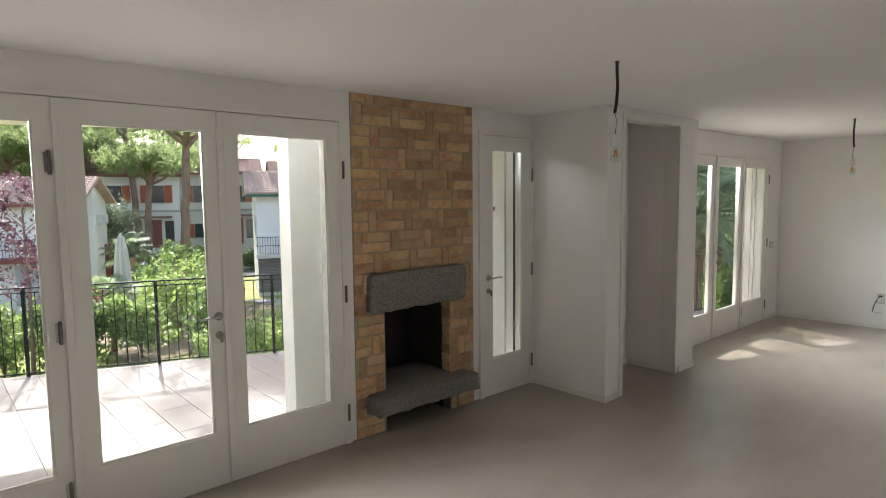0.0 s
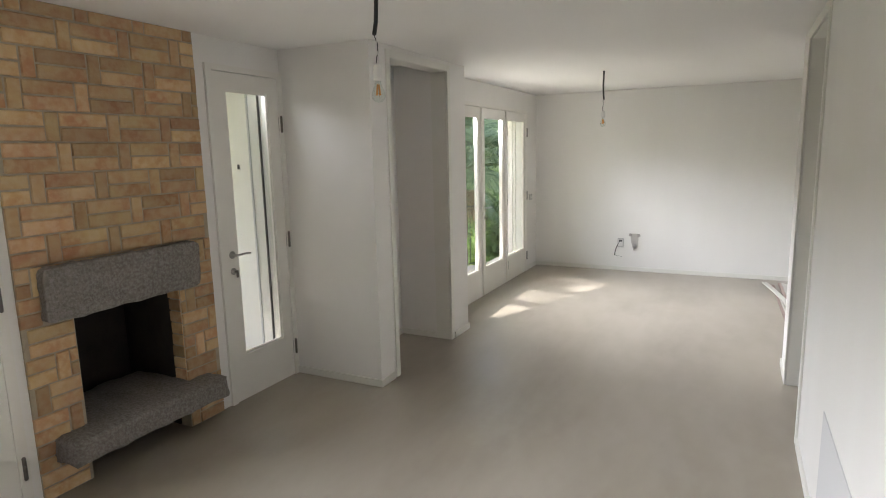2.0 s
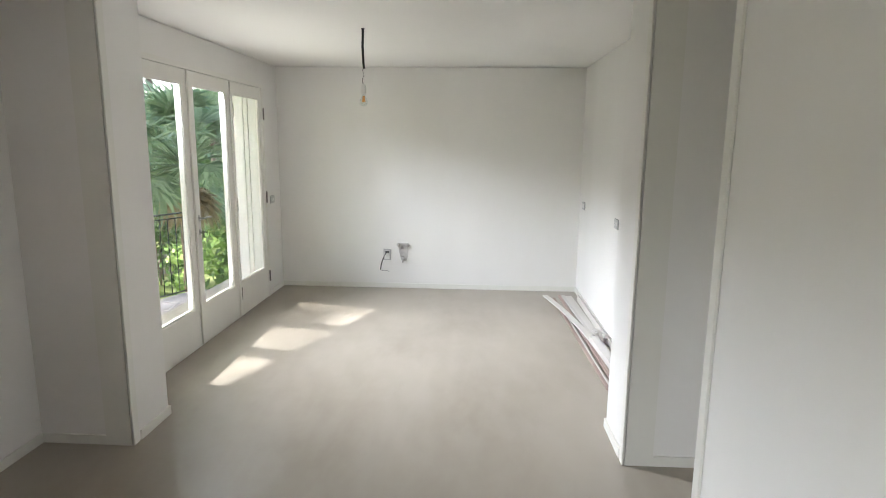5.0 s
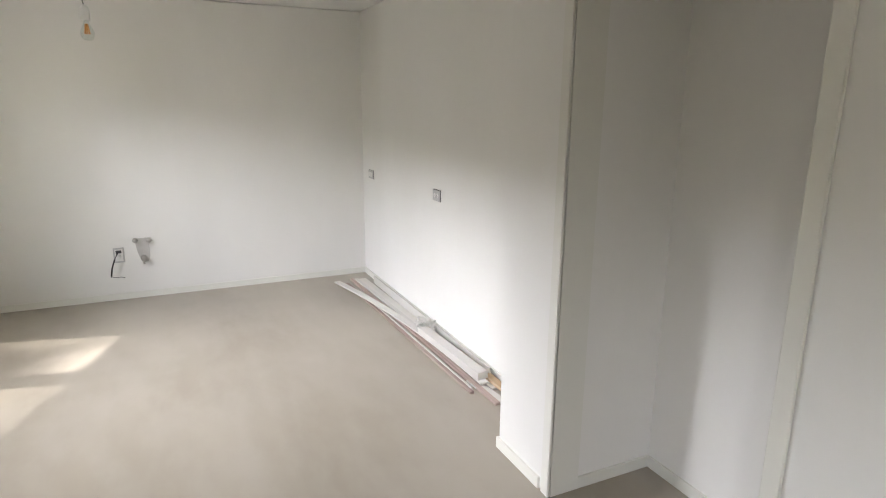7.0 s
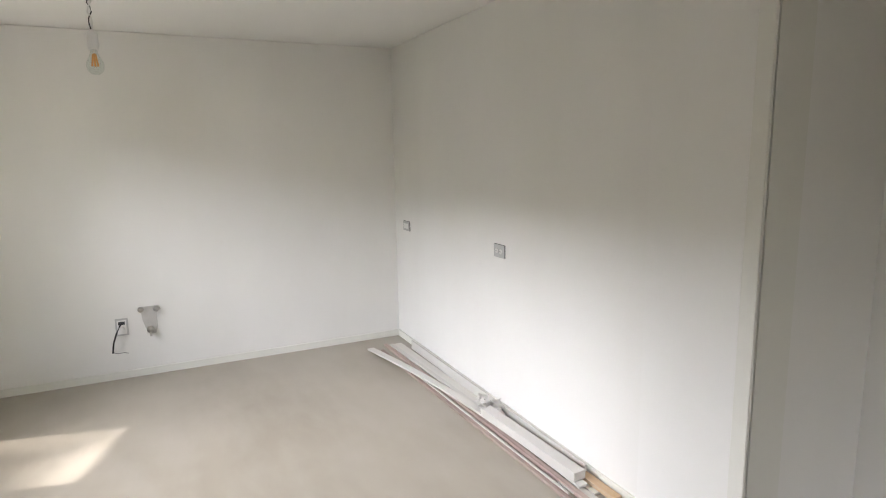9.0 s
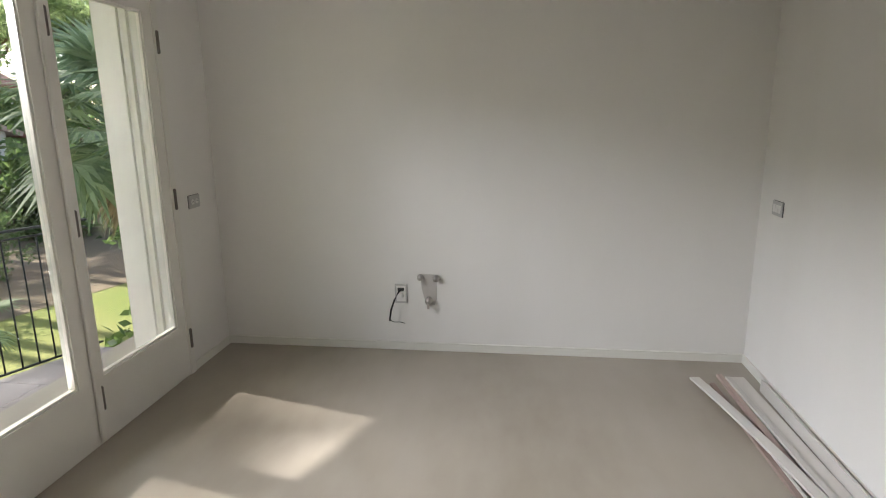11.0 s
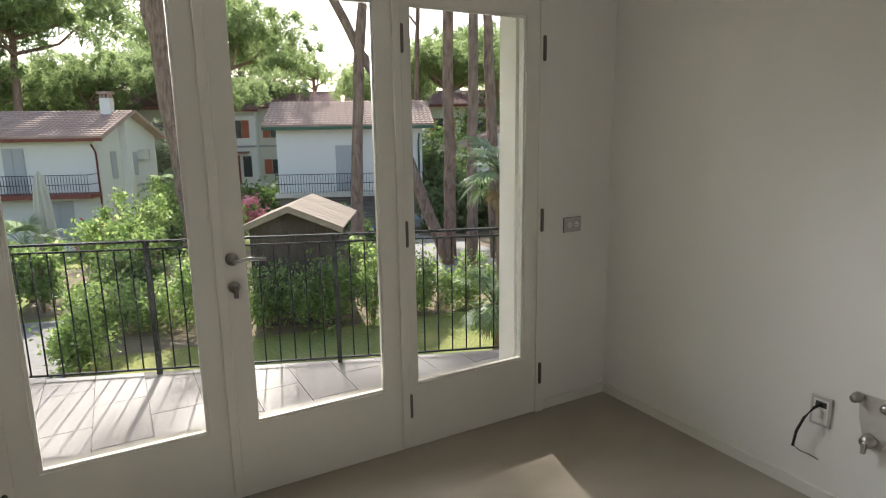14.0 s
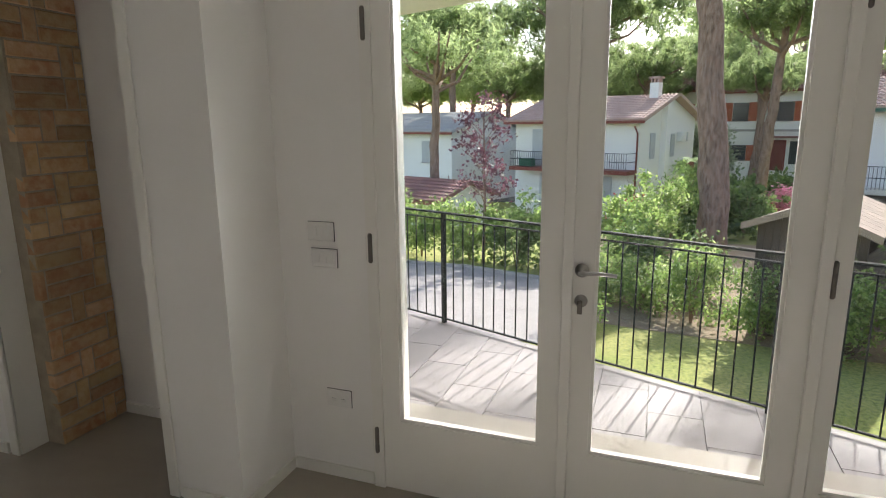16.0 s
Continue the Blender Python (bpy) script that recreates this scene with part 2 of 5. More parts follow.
wall("wall_north_living", "white plastered window wall",
     [(x0, x1, YL, YL + TH, z0, z1) for x0, x1, z0, z1 in ((XW, WA[0], 0, CH), (WA[0], WA[1], WA[2], CH), (WA[1], 0.0, 0, CH), (1.19, DA[0], 0, CH), (DA[0], DA[1], DA[2], CH), (DA[1], 2.35, 0, CH))]
     + [(0.0, 1.19, 0.62, 0.72, -0.1, CH), (1.19, 1.24, 0.36, 0.72, -0.1, CH)])
wall("wall_recess_block", "white plastered block round a recess",
     [(1.98, 2.13, YO, YL, 0, CH), (2.13, 2.23, YO, YO + 0.14, 0, CH), (2.23, 3.20, YO, YO + 0.14, 2.425, CH), (3.20, 3.58, YO, YD, 0, CH)])
wall("wall_north_dining", "white plastered window wall",
     [(2.35, 3.58, -0.25, 0.09, 0, CH), (3.20, 3.58, YD, -0.25, 0, CH)]
     + [(x0, x1, YD, YD + TH, z0, z1) for x0, x1, z0, z1 in ((3.58, WB[0], 0, CH), (WB[0], WB[1], WB[2], CH), (WB[1], XE + 0.3, 0, CH))])
structure("wall_east", B(XE, XE + 0.3, -3.85, YD, 0, CH), PLASTER, "bare white plastered end wall")
structure("wall_west", B(XW - 0.3, XW, YS, YL + TH, 0, CH), PLASTER, "white plastered wall")
structure("wall_south_living", B(XW, 2.23, YS - 0.3, YS, 0, CH), PLASTER, "white plastered wall")
wall("wall_south", "white plastered partition with a recess",
     [(-0.7, 2.23, YP - 0.14, YP, 0, CH), (2.23, 3.19, YP - 0.14, YP, 2.425, CH), (3.19, 3.61, -4.2, YP, 0, CH), (3.61, XE + 0.3, -4.2, -3.85, 0, CH),
      (2.09, 3.19, -4.2, -4.05, 0, CH), (2.09, 2.19, -5.6, YP - 0.14, 0, CH)])


def casing(name, x0, x1, y, top, way):
    """A flat painted surround of an opening in a wall at y that faces way."""
    t = thing(name, "cream-painted flat casing round the recess opening", "door casing", ((x0 + x1) / 2, y, 0))
    cx = (x0 + x1) / 2
    w, d = 0.042, 0.012
    for a, c, n in ((x0 - w, x0 + 0.012, "side_casing"), (x1 - 0.012, x1 + w, "side_casing")):
        part(n, B(a - cx, c - cx, min(0, way * d), max(0, way * d), 0, top + w, bevel=0.003), TRIM, t)
    part("head_casing", B(x0 + 0.012 - cx, x1 - 0.012 - cx, min(0, way * d), max(0, way * d), top - 0.012, min(top + w, CH - 0.004), bevel=0.003), TRIM, t)
    for a, c in ((x0, x0 + 0.012), (x1 - 0.012, x1)):
        part("jamb_lining", B(a - cx, c - cx, min(-way * 0.005, -way * 0.15), max(-way * 0.005, -way * 0.15), 0, top - 0.012), TRIM, t)
    part("head_lining", B(x0 + 0.012 - cx, x1 - 0.012 - cx, min(-way * 0.005, -way * 0.15), max(-way * 0.005, -way * 0.15), top - 0.012, top), TRIM, t)
    return t


casing("recess_casing", 2.23, 3.20, YO, 2.425, -1)
casing("recess_casing", 2.23, 3.19, YP, 2.425, 1)

# skirting
SK = 0.055
bm = bmesh.new()
for q in ((XE - 0.012, XE, -3.838, YD - 0.012), (6.48, XE - 0.012, YD - 0.012, YD), (3.592, 4.0, YD - 0.012, YD), (3.58, 3.592, YO - 0.012, YD - 0.012),
          (3.265, 3.58, YO - 0.012, YO), (1.968, 1.98, YO, YL - 0.012), (1.968, 2.165, YO - 0.012, YO), (3.19, 3.20, -0.64, -0.262), (2.26, 3.2, -0.262, -0.25),
          (-0.7, 2.165, YP, YP + 0.012), (3.255, 3.61, YP, YP + 0.012), (3.61, 3.622, -3.838, YP + 0.012), (3.61, XE - 0.012, -3.85, -3.838),
          (3.178, 3.19, -4.038, YP - 0.15), (2.19, 3.178, -4.05, -4.038), (XW, -2.62, YL - 0.012, YL)):
    box(bm, q[0], q[1], q[2], q[3], 0, SK)
structure("skirting", bm, TRIM, "low cream-painted skirting board")

# ---- windows ----
def lever(parent, x, y, z, way, key=True):
    bm = bmesh.new()
    lathe(bm, [(0.0, 0), (0.026, 0), (0.026, -0.006), (0.010, -0.010), (0.009, -0.045)], 16, (x, y, z), "y")
    tube(bm, [(x, y - 0.045, z), (x + way * 0.02, y - 0.052, z), (x + way * 0.06, y - 0.052, z + 0.004), (x + way * 0.125, y - 0.048, z - 0.002)], 0.009, 10, 0.007)
    h = part("lever_handle", bm, STEEL, parent, "satin steel lever handle")
    if key:
        bm = bmesh.new()
        lathe(bm, [(0.0, 0), (0.024, 0), (0.024, -0.006), (0.010, -0.007), (0.009, -0.014)], 16, (x, y, z - 0.115), "y")
        part("lock_plate", bm, STEEL, h)
        bm = bmesh.new()
        box(bm, x - 0.002, x + 0.002, y - 0.035, y - 0.012, z - 0.121, z - 0.109)
        box(bm, x - 0.009, x + 0.009, y - 0.042, y - 0.034, z - 0.155, z - 0.105, bevel=0.002)
        part("key", bm, HINGE, h)


def hinge(parent, x, y, z):
    bm = bmesh.new()
    lathe(bm, [(0.0, -0.062), (0.005, -0.062), (0.0095, -0.056), (0.0095, -0.022), (0.008, -0.020), (0.0095, -0.018), (0.0095, 0.018), (0.008, 0.020), (0.0095, 0.022), (0.0095, 0.056), (0.005, 0.062), (0.0, 0.062)], 10, (x, y - 0.010, z))
    h = part("hinge", bm, HINGE, parent, "small metal barrel hinge")
    part("hinge_plate", B(x - 0.022, x - 0.010, y - 0.004, y, z - 0.05, z + 0.05), STEEL, h)


def leaf(win, x0, x1, g0, g1, y, top, gtop, gbot=0.33, seat=0.003):
    """One glazed leaf: outer x0..x1, glass g0..g1. y is its inner face."""
    fr = bmesh.new()
    for q in ((x0, g0, seat, top), (g1, x1, seat, top), (g0, g1, seat, gbot), (g0, g1, gtop, top)):
        box(fr, q[0], q[1], y, y + 0.055, q[2], q[3])
    bmesh.ops.remove_doubles(fr, verts=fr.verts, dist=0.0001)
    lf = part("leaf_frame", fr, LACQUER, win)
    bd = bmesh.new()
    for q in ((g0, g0 + 0.012, gbot, gtop), (g1 - 0.012, g1, gbot, gtop), (g0 + 0.012, g1 - 0.012, gbot, gbot + 0.012), (g0 + 0.012, g1 - 0.012, gtop - 0.012, gtop)):
        box(bd, q[0], q[1], y + 0.008, y + 0.024, q[2], q[3])
    part("glazing_bead", bd, LACQUER, lf)
    p = part("pane", B(g0, g1, y + 0.025, y + 0.031, gbot, gtop), GLASS, lf)
    p.visible_shadow = False
    return lf


def glazed_wall(name, label, x0, x1, top, ywall, leaves, joints, gtop, handle, hinges, ltop):
    w = tagged(new(name), label, kind="structure")
    w.location = (0, ywall, 0)
    y = -0.012
    bm = bmesh.new()
    for q in ((x0, x0 + 0.05, 0, top), (x1 - 0.05, x1, 0, top), (x0 + 0.05, x1 - 0.05, ltop, top)):
        box(bm, q[0], q[1], -0.02, 0.09, q[2], q[3])
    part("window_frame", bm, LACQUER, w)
    bm = bmesh.new()
    box(bm, x0, x1, 0.09, 0.40, -0.06, 0.006)
    part("threshold", bm, TILE, w, "grey stone threshold")
    bm = bmesh.new()
    for q in ((x0 + 0.05, x1 - 0.05, ltop - 0.035, ltop), (x0 + 0.05, x1 - 0.05, 0.0065, 0.03), (x0 + 0.05, x0 + 0.075, 0.03, ltop - 0.035), (x1 - 0.075, x1 - 0.05, 0.03, ltop - 0.035)):
        box(bm, q[0], q[1], 0.045, 0.088, q[2], q[3])
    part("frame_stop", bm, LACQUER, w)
    for a, b in ((x0, x0 + 0.028), (x1 - 0.028, x1)) if len(leaves) > 1 else ():
        part("shutter_guide", B(a, b, 0.15, 0.19, 0.0065, top - 0.002), LACQUER, w)
        part("shutter_guide", B(a, b, 0.225, 0.255, 0.0065, top - 0.002), LACQUER, w)
    for (a, b, g0, g1) in leaves:
        leaf(w, a, b, g0, g1, y, ltop - 0.004, gtop)
    for x in joints:
        part("cover_strip", B(x - 0.02, x + 0.02, y - 0.018, y - 0.001, 0.012, ltop - 0.01, bevel=0.004), LACQUER, w)
    for hx, way in handle:
        lever(w, hx, y, 1.06, way)
    for hx in hinges:
        for z in (0.23, 1.09, 1.96):
            hinge(w, hx, y - 0.001, z)
    return w


glazed_wall("window_1", "cream lacquered three-leaf glazed balcony door, shut", *WA[:2], WA[2], YL,
            [(-2.57, -1.755, -2.46, -1.85), (-1.745, -0.93, -1.645, -1.02), (-0.92, -0.10, -0.82, -0.20)], [-1.75, -0.925], 2.17, [(-0.975, -1)], [-1.79, -0.075], 2.29)
glazed_wall("window_2", "cream lacquered three-leaf glazed balcony door, shut", *WB[:2], WB[2], YD,
            [(4.04, 4.825, 4.14, 4.735), (4.835, 5.63, 4.925, 5.535), (5.64, 6.44, 5.70, 6.35)], [4.83, 5.635], 2.11, [(4.88, 1)], [4.03, 5.66, 6.455], 2.22)
glazed_wall("door_1", "cream lacquered narrow glazed door, shut", *DA[:2], DA[2], YL, [(1.31, 1.94, 1.43, 1.825)], [], 2.17, [(1.375, 1)], [1.95], 2.29)

# ---- chimney ----
ch = thing("fireplace", "yellow brick chimney breast with rough grey stone mantel, cold and sooty", "fireplace", (0, 0, 0))
for q in ((0.0, 0.26, 0, CH), (0.92, 1.19, 0, CH), (0.26, 0.92, 0.92, CH)):
    part("mortar_bed", B(q[0], q[1], 0.008, 0.10, q[2], q[3]), MORTAR, ch)
for n, q in (("firebox_side", (0.20, 0.26, 0.10, 0.62, 0, 1.1)), ("firebox_side", (0.92, 0.98, 0.10, 0.62, 0, 1.1)), ("firebox_back", (0.26, 0.92, 0.56, 0.62, 0, 1.1)), ("firebox_top", (0.26, 0.92, 0.10, 0.56, 1.1, 1.16))):
    part(n, B(*q), SOOT, ch)
rv = random.Random(12)
for k in range(8):
    z = 0.325 + k * 0.076
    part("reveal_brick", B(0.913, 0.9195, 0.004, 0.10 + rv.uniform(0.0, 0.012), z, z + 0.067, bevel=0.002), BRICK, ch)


def rough_block(name, x0, x1, y0, y1, z0, z1, seed, parent, mat, label, jag=0.012, chamfer=0.03):
    bm = bmesh.new()
    nx, ny, nz = 26, 8, 8
    grid = {}
    def v(i, j, k):
        key = (i, j, k)
        if key not in grid:
            p = Vector((x0 + (x1 - x0) * i / nx, y0 + (y1 - y0) * j / ny, z0 + (z1 - z0) * k / nz))
            ends = (i in (0, nx)) + (j in (0, ny)) + (k in (0, nz))
            n = noise.noise_vector(p * 9 + Vector((seed, 0, 0)))
            n2 = noise.noise_vector(p * 28 + Vector((seed, 5, 0)))
            q = p + n * jag + n2 * jag * 0.5
            if ends >= 2:
                c = Vector(((x0 + x1) / 2, (y0 + y1) / 2, (z0 + z1) / 2))
                d = Vector((0 if i not in (0, nx) else (1 if i == 0 else -1), 0 if j not in (0, ny) else (1 if j == 0 else -1), 0 if k not in (0, nz) else (1 if k == 0 else -1)))
                q += d * chamfer * (0.25 + 0.4 * abs(noise.noise(p * 11)))
            grid[key] = bm.verts.new(q)
        return grid[key]
    for i in range(nx):
        for j in range(ny):
            bm.faces.new((v(i, j, 0), v(i, j + 1, 0), v(i + 1, j + 1, 0), v(i + 1, j, 0)))
            bm.faces.new((v(i, j, nz), v(i + 1, j, nz), v(i + 1, j + 1, nz), v(i, j + 1, nz)))
    for i in range(nx):
        for k in range(nz):
            bm.faces.new((v(i, 0, k), v(i + 1, 0, k), v(i + 1, 0, k + 1), v(i, 0, k + 1)))
            bm.faces.new((v(i, ny, k), v(i, ny, k + 1), v(i + 1, ny, k + 1), v(i + 1, ny, k)))
    for j in range(ny):
        for k in range(nz):
            bm.faces.new((v(0, j, k), v(0, j, k + 1), v(0, j + 1, k + 1), v(0, j + 1, k)))
            bm.faces.new((v(nx, j, k), v(nx, j + 1, k), v(nx, j + 1, k + 1), v(nx, j, k + 1)))
    for f in bm.faces:
        f.smooth = True
    return part(name, bm, mat, parent, label)


rough_block("lintel", 0.10, 1.04, -0.07, 0.011, 0.93, 1.21, 3.1, ch, STONE, "rough grey volcanic stone lintel")
rough_block("hearth_slab", 0.08, 1.11, -0.16, 0.50, 0.17, 0.32, 7.7, ch, STONE, "rough grey stone hearth slab")

# ---- balcony and outer walls ----
def rail_y(x):
    return 1.05 - 0.39 * (x - 5.8)


def poly_slab(name, pts, z0, z1, mat, label, kind="structure"):
    bm = bmesh.new()
    a = [bm.verts.new((x, y, z0)) for x, y in pts]
    c = [bm.verts.new((x, y, z1)) for x, y in pts]
    n = len(pts)
    bm.faces.new(a[::-1])
    bm.faces.new(c)
    for i in range(n):
        bm.faces.new((a[i], a[(i + 1) % n], c[(i + 1) % n], c[i]))
    return tagged(new(name, mesh_of(name, bm, mat)), label, kind=kind)


XB0, XB1 = -6.0, 6.98
poly_slab("balcony", [(XB0, 0.36), (2.2, 0.36), (2.2, -0.07), (XB1, -0.07), (XB1, rail_y(XB1) + 0.06), (XB0, rail_y(XB0) + 0.06)], -0.30, -0.083, GROUT, "balcony slab")
EAVE = 0.78
poly_slab("eaves", [(XB0, 0.37), (XB1 + 1, 0.2), (XB1 + 1, rail_y(XB1 + 1) + EAVE), (XB0, rail_y(XB0) + EAVE)], 2.62, 2.80, STUCCO, "white eaves over the balcony")
bm = bmesh.new()
box(bm, -0.03, 1.25, 0.725, 1.08, -0.075, 2.62)
box(bm, -0.05, -0.004, 0.362, 0.725, -0.075, 2.62)
box(bm, 1.24, 1.30, 0.36, 0.725, -0.075, 2.62)
box(bm, 2.2, 2.36, 0.36, 1.5, -0.075, 2.62)
box(bm, 6.43, 7.3, -0.22, -0.072, -0.075, 2.62)
box(bm, 3.5, 4.03, -0.20, -0.072, -0.075, 2.62)
box(bm, -0.30, -0.052, 0.362, 0.52, -0.075, 2.62)
box(bm, XB0, 7.3, 0.0, 0.34, -3.0, -0.31)
structure("outer_wall", bm, STUCCO, "cream stuccoed outer walls")

me_bar = mesh_of("baluster", tube(bmesh.new(), [(0, 0, 0.04), (0, 0, 0.89)], 0.0055, 6), IRON)
me_post = mesh_of("post", B(-0.016, 0.016, -0.016, 0.016, 0.0, 0.935), IRON)


def railing(xa, xb, post_x):
    c = math.hypot(1, 0.39)
    rl = thing("railing", "black iron balcony railing with thin upright bars", "railing", (xa, rail_y(xa), -0.075), "balcony railings", rz=math.atan(-0.39))
    n = (xb - xa) * c
    part("top_rail", B(0, n, -0.022, 0.022, 0.936, 0.95, bevel=0.002), IRON, rl)
    part("upper_bar", B(0, n, -0.006, 0.006, 0.885, 0.897), IRON, rl)
    part("bottom_bar", B(0, n, -0.008, 0.008, 0.03, 0.042), IRON, rl)
    s0 = (post_x - xa) * c
    k = -int(s0 / 0.104)
    while s0 + k * 0.104 < n - 0.02:
        piece("post" if k % 12 == 0 else "baluster", me_post if k % 12 == 0 else me_bar, rl, (s0 + k * 0.104, 0, 0))
        k += 1


railing(XB0, 2.2, 0.79)
railing(2.36, 6.98, 5.8)

# ---- outdoor materials ----
def leaf_material(name, dark, light, glow=0.4, third=None):
    m = bpy.data.materials.new(name)
    m.use_nodes = True
    nt = m.node_tree
    b = nt.nodes["Principled BSDF"]
    b.inputs["Roughness"].default_value = 0.5
    ge = nt.nodes.new("ShaderNodeNewGeometry")
    cr = nt.nodes.new("ShaderNodeValToRGB")
    cr.color_ramp.elements[0].color, cr.color_ramp.elements[1].color = (*dark, 1), (*light, 1)
    if third:
        cr.color_ramp.elements[1].position = 0.85
        cr.color_ramp.elements.new(1.0).color = (*third, 1)
    nt.links.new(ge.outputs["Random Per Island"], cr.inputs[0])
    nt.links.new(cr.outputs[0], b.inputs["Base Color"])
    tr = nt.nodes.new("ShaderNodeBsdfTranslucent")
    hs = nt.nodes.new("ShaderNodeHueSaturation")
    hs.inputs["Value"].default_value, hs.inputs["Hue"].default_value = 1.6, 0.485
    nt.links.new(cr.outputs[0], hs.inputs["Color"])
    nt.links.new(hs.outputs[0], tr.inputs[0])
    mx = nt.nodes.new("ShaderNodeMixShader")
    mx.inputs[0].default_value = glow
    nt.links.new(b.outputs[0], mx.inputs[1])
    nt.links.new(tr.outputs[0], mx.inputs[2])
    nt.links.new(mx.outputs[0], nt.nodes["Material Output"].inputs[0])
    return m


LEAF = leaf_material("hedge_leaf", (0.10, 0.18, 0.055), (0.27, 0.38, 0.115), 0.6, (0.48, 0.54, 0.28))
LEAF_DARK = leaf_material("dark_leaf", (0.055, 0.11, 0.035), (0.15, 0.23, 0.07), 0.5)
NEEDLE = leaf_material("pine_needle", (0.12, 0.175, 0.075), (0.29, 0.37, 0.165), 0.8)
OLIVE = leaf_material("grey_leaf", (0.15, 0.19, 0.12), (0.30, 0.35, 0.24), 0.5)
PLUM = leaf_material("plum_leaf", (0.075, 0.032, 0.042), (0.17, 0.075, 0.09), 0.4)
PALM = leaf_material("palm_leaf", (0.09, 0.15, 0.07), (0.33, 0.41, 0.25), 0.5)
DRY = leaf_material("dry_frond", (0.20, 0.14, 0.07), (0.36, 0.27, 0.14), 0.3)
PINK = leaf_material("pink_flower", (0.5, 0.16, 0.26), (0.65, 0.34, 0.42), 0.4)
BARK = material("pine_bark", (0.28, 0.175, 0.13), 0.95, second=(0.10, 0.065, 0.05), scale=7, amount=0.9, fine=(0.42, 0.31, 0.25), fine_scale=13, fine_amount=0.6, bump=1.0, bump_scale=12, stretch=(1, 1, 0.3))
GRASS = material("lawn", (0.27, 0.31, 0.065), 0.95, second=(0.42, 0.39, 0.13), scale=0.5, amount=0.9, fine=(0.07, 0.11, 0.025), fine_scale=14, fine_amount=0.6, bump=1.0, bump_scale=30)
PAVING = material("pale_paving", (0.36, 0.33, 0.31), 0.9, second=(0.28, 0.26, 0.24), scale=2, amount=0.7, fine=(0.45, 0.42, 0.4), fine_scale=12, fine_amount=0.4)
SOIL = material("dry_soil", (0.26, 0.19, 0.12), 0.95, second=(0.17, 0.12, 0.08), scale=1.5, amount=0.8, fine=(0.34, 0.28, 0.18), fine_scale=9, fine_amount=0.5)
ASPHALT = material("asphalt", (0.11, 0.11, 0.11), 0.9, second=(0.08, 0.08, 0.08), scale=1.0, amount=0.6)
KERB = material("kerb_stone", (0.42, 0.40, 0.37), 0.9, second=(0.34, 0.32, 0.3), scale=5, amount=0.6)
HOUSEWALL = material("house_render", (0.88, 0.86, 0.82), 0.9, second=(0.84, 0.82, 0.78), scale=0.6, amount=0.6)
HOUSECREAM = material("cream_render", (0.70, 0.66, 0.56), 0.9, second=(0.63, 0.59, 0.5), scale=0.6, amount=0.6)
ROOFTILE = material("roof_tile", (0.56, 0.38, 0.32), 0.9, second=(0.40, 0.26, 0.22), scale=2.2, amount=0.8, fine=(0.52, 0.45, 0.41), fine_scale=9, fine_amount=0.6)
ROOFRED = material("red_roof", (0.28, 0.145, 0.13), 0.9, second=(0.21, 0.12, 0.105), scale=1.2, amount=0.7)
ROOFGREY = material("pale_roof", (0.45, 0.44, 0.43), 0.8, second=(0.38, 0.36, 0.35), scale=1, amount=0.6)
SHUTTER = material("grey_shutter", (0.52, 0.53, 0.54), 0.6, second=(0.47, 0.48, 0.49), scale=3, amount=0.4)
TERRA = material("terracotta_shutter", (0.40, 0.11, 0.05), 0.6)
REDDOOR = material("dark_red_paint", (0.22, 0.05, 0.035), 0.5)
GREENTRIM = material("green_gutter", (0.05, 0.13, 0.085), 0.5)
SLAT = material("grey_brickwork", (0.27, 0.24, 0.22), 0.9, second=(0.20, 0.18, 0.17), scale=4, amount=0.8)
SHEDWOOD = material("dark_shed_boards", (0.055, 0.038, 0.028), 0.8, second=(0.09, 0.065, 0.05), scale=5, amount=0.8, per_object=0.2)
SHEDROOF = material("weathered_roof_boards", (0.36, 0.275, 0.21), 0.85, second=(0.25, 0.195, 0.155), scale=5, amount=0.8, per_object=0.12)
CANVAS = material("cream_canvas", (0.66, 0.62, 0.52), 0.9, second=(0.56, 0.52, 0.44), scale=4, amount=0.6)
DARKGLASS = material("dark_window", (0.04, 0.05, 0.055), 0.15)
CARPAINT = material("silver_paint", (0.42, 0.46, 0.50), 0.3, 0.5)
GREENBOX = material("green_plastic", (0.03, 0.16, 0.10), 0.5)


bm = box(bmesh.new(), 1.966, 1.979, 0.235, 0.247, 0.0, 2.3)
structure("door_gasket", bm, DARK)
# Grey strip drawn for the shading and slight groove at the reveal's corner.
structure("corner_bead", B(1.970, 1.979, 0.350, 0.366, 0.0, 2.3), SHUTTER)
structure("wall_hook", B(2.186, 2.199, 0.70, 0.72, 1.62, 1.66, bevel=0.003), DARK)

# ---- ground ----
def gz(x, y):
    t = min(max((y - 15) / 25, 0), 1)
    return -3.0 - 1.5 * t * t * (3 - 2 * t)


def on_grid(a, c, n):
    return [a + (c - a) * i / n for i in range(n + 1)]


def draped(bm, outline_x, y0, y1, lift, ny=12, skew=0.0):
    """A strip lying lift above the ground between two x lines."""
    rows = []
    for y in on_grid(y0, y1, ny):
        rows.append([bm.verts.new((x + skew * (y - y0), y, gz(x, y) + lift)) for x in outline_x])
    for a, c in zip(rows, rows[1:]):
        for i in range(len(a) - 1):
            bm.faces.new((a[i], a[i + 1], c[i + 1], c[i]))
    return bm


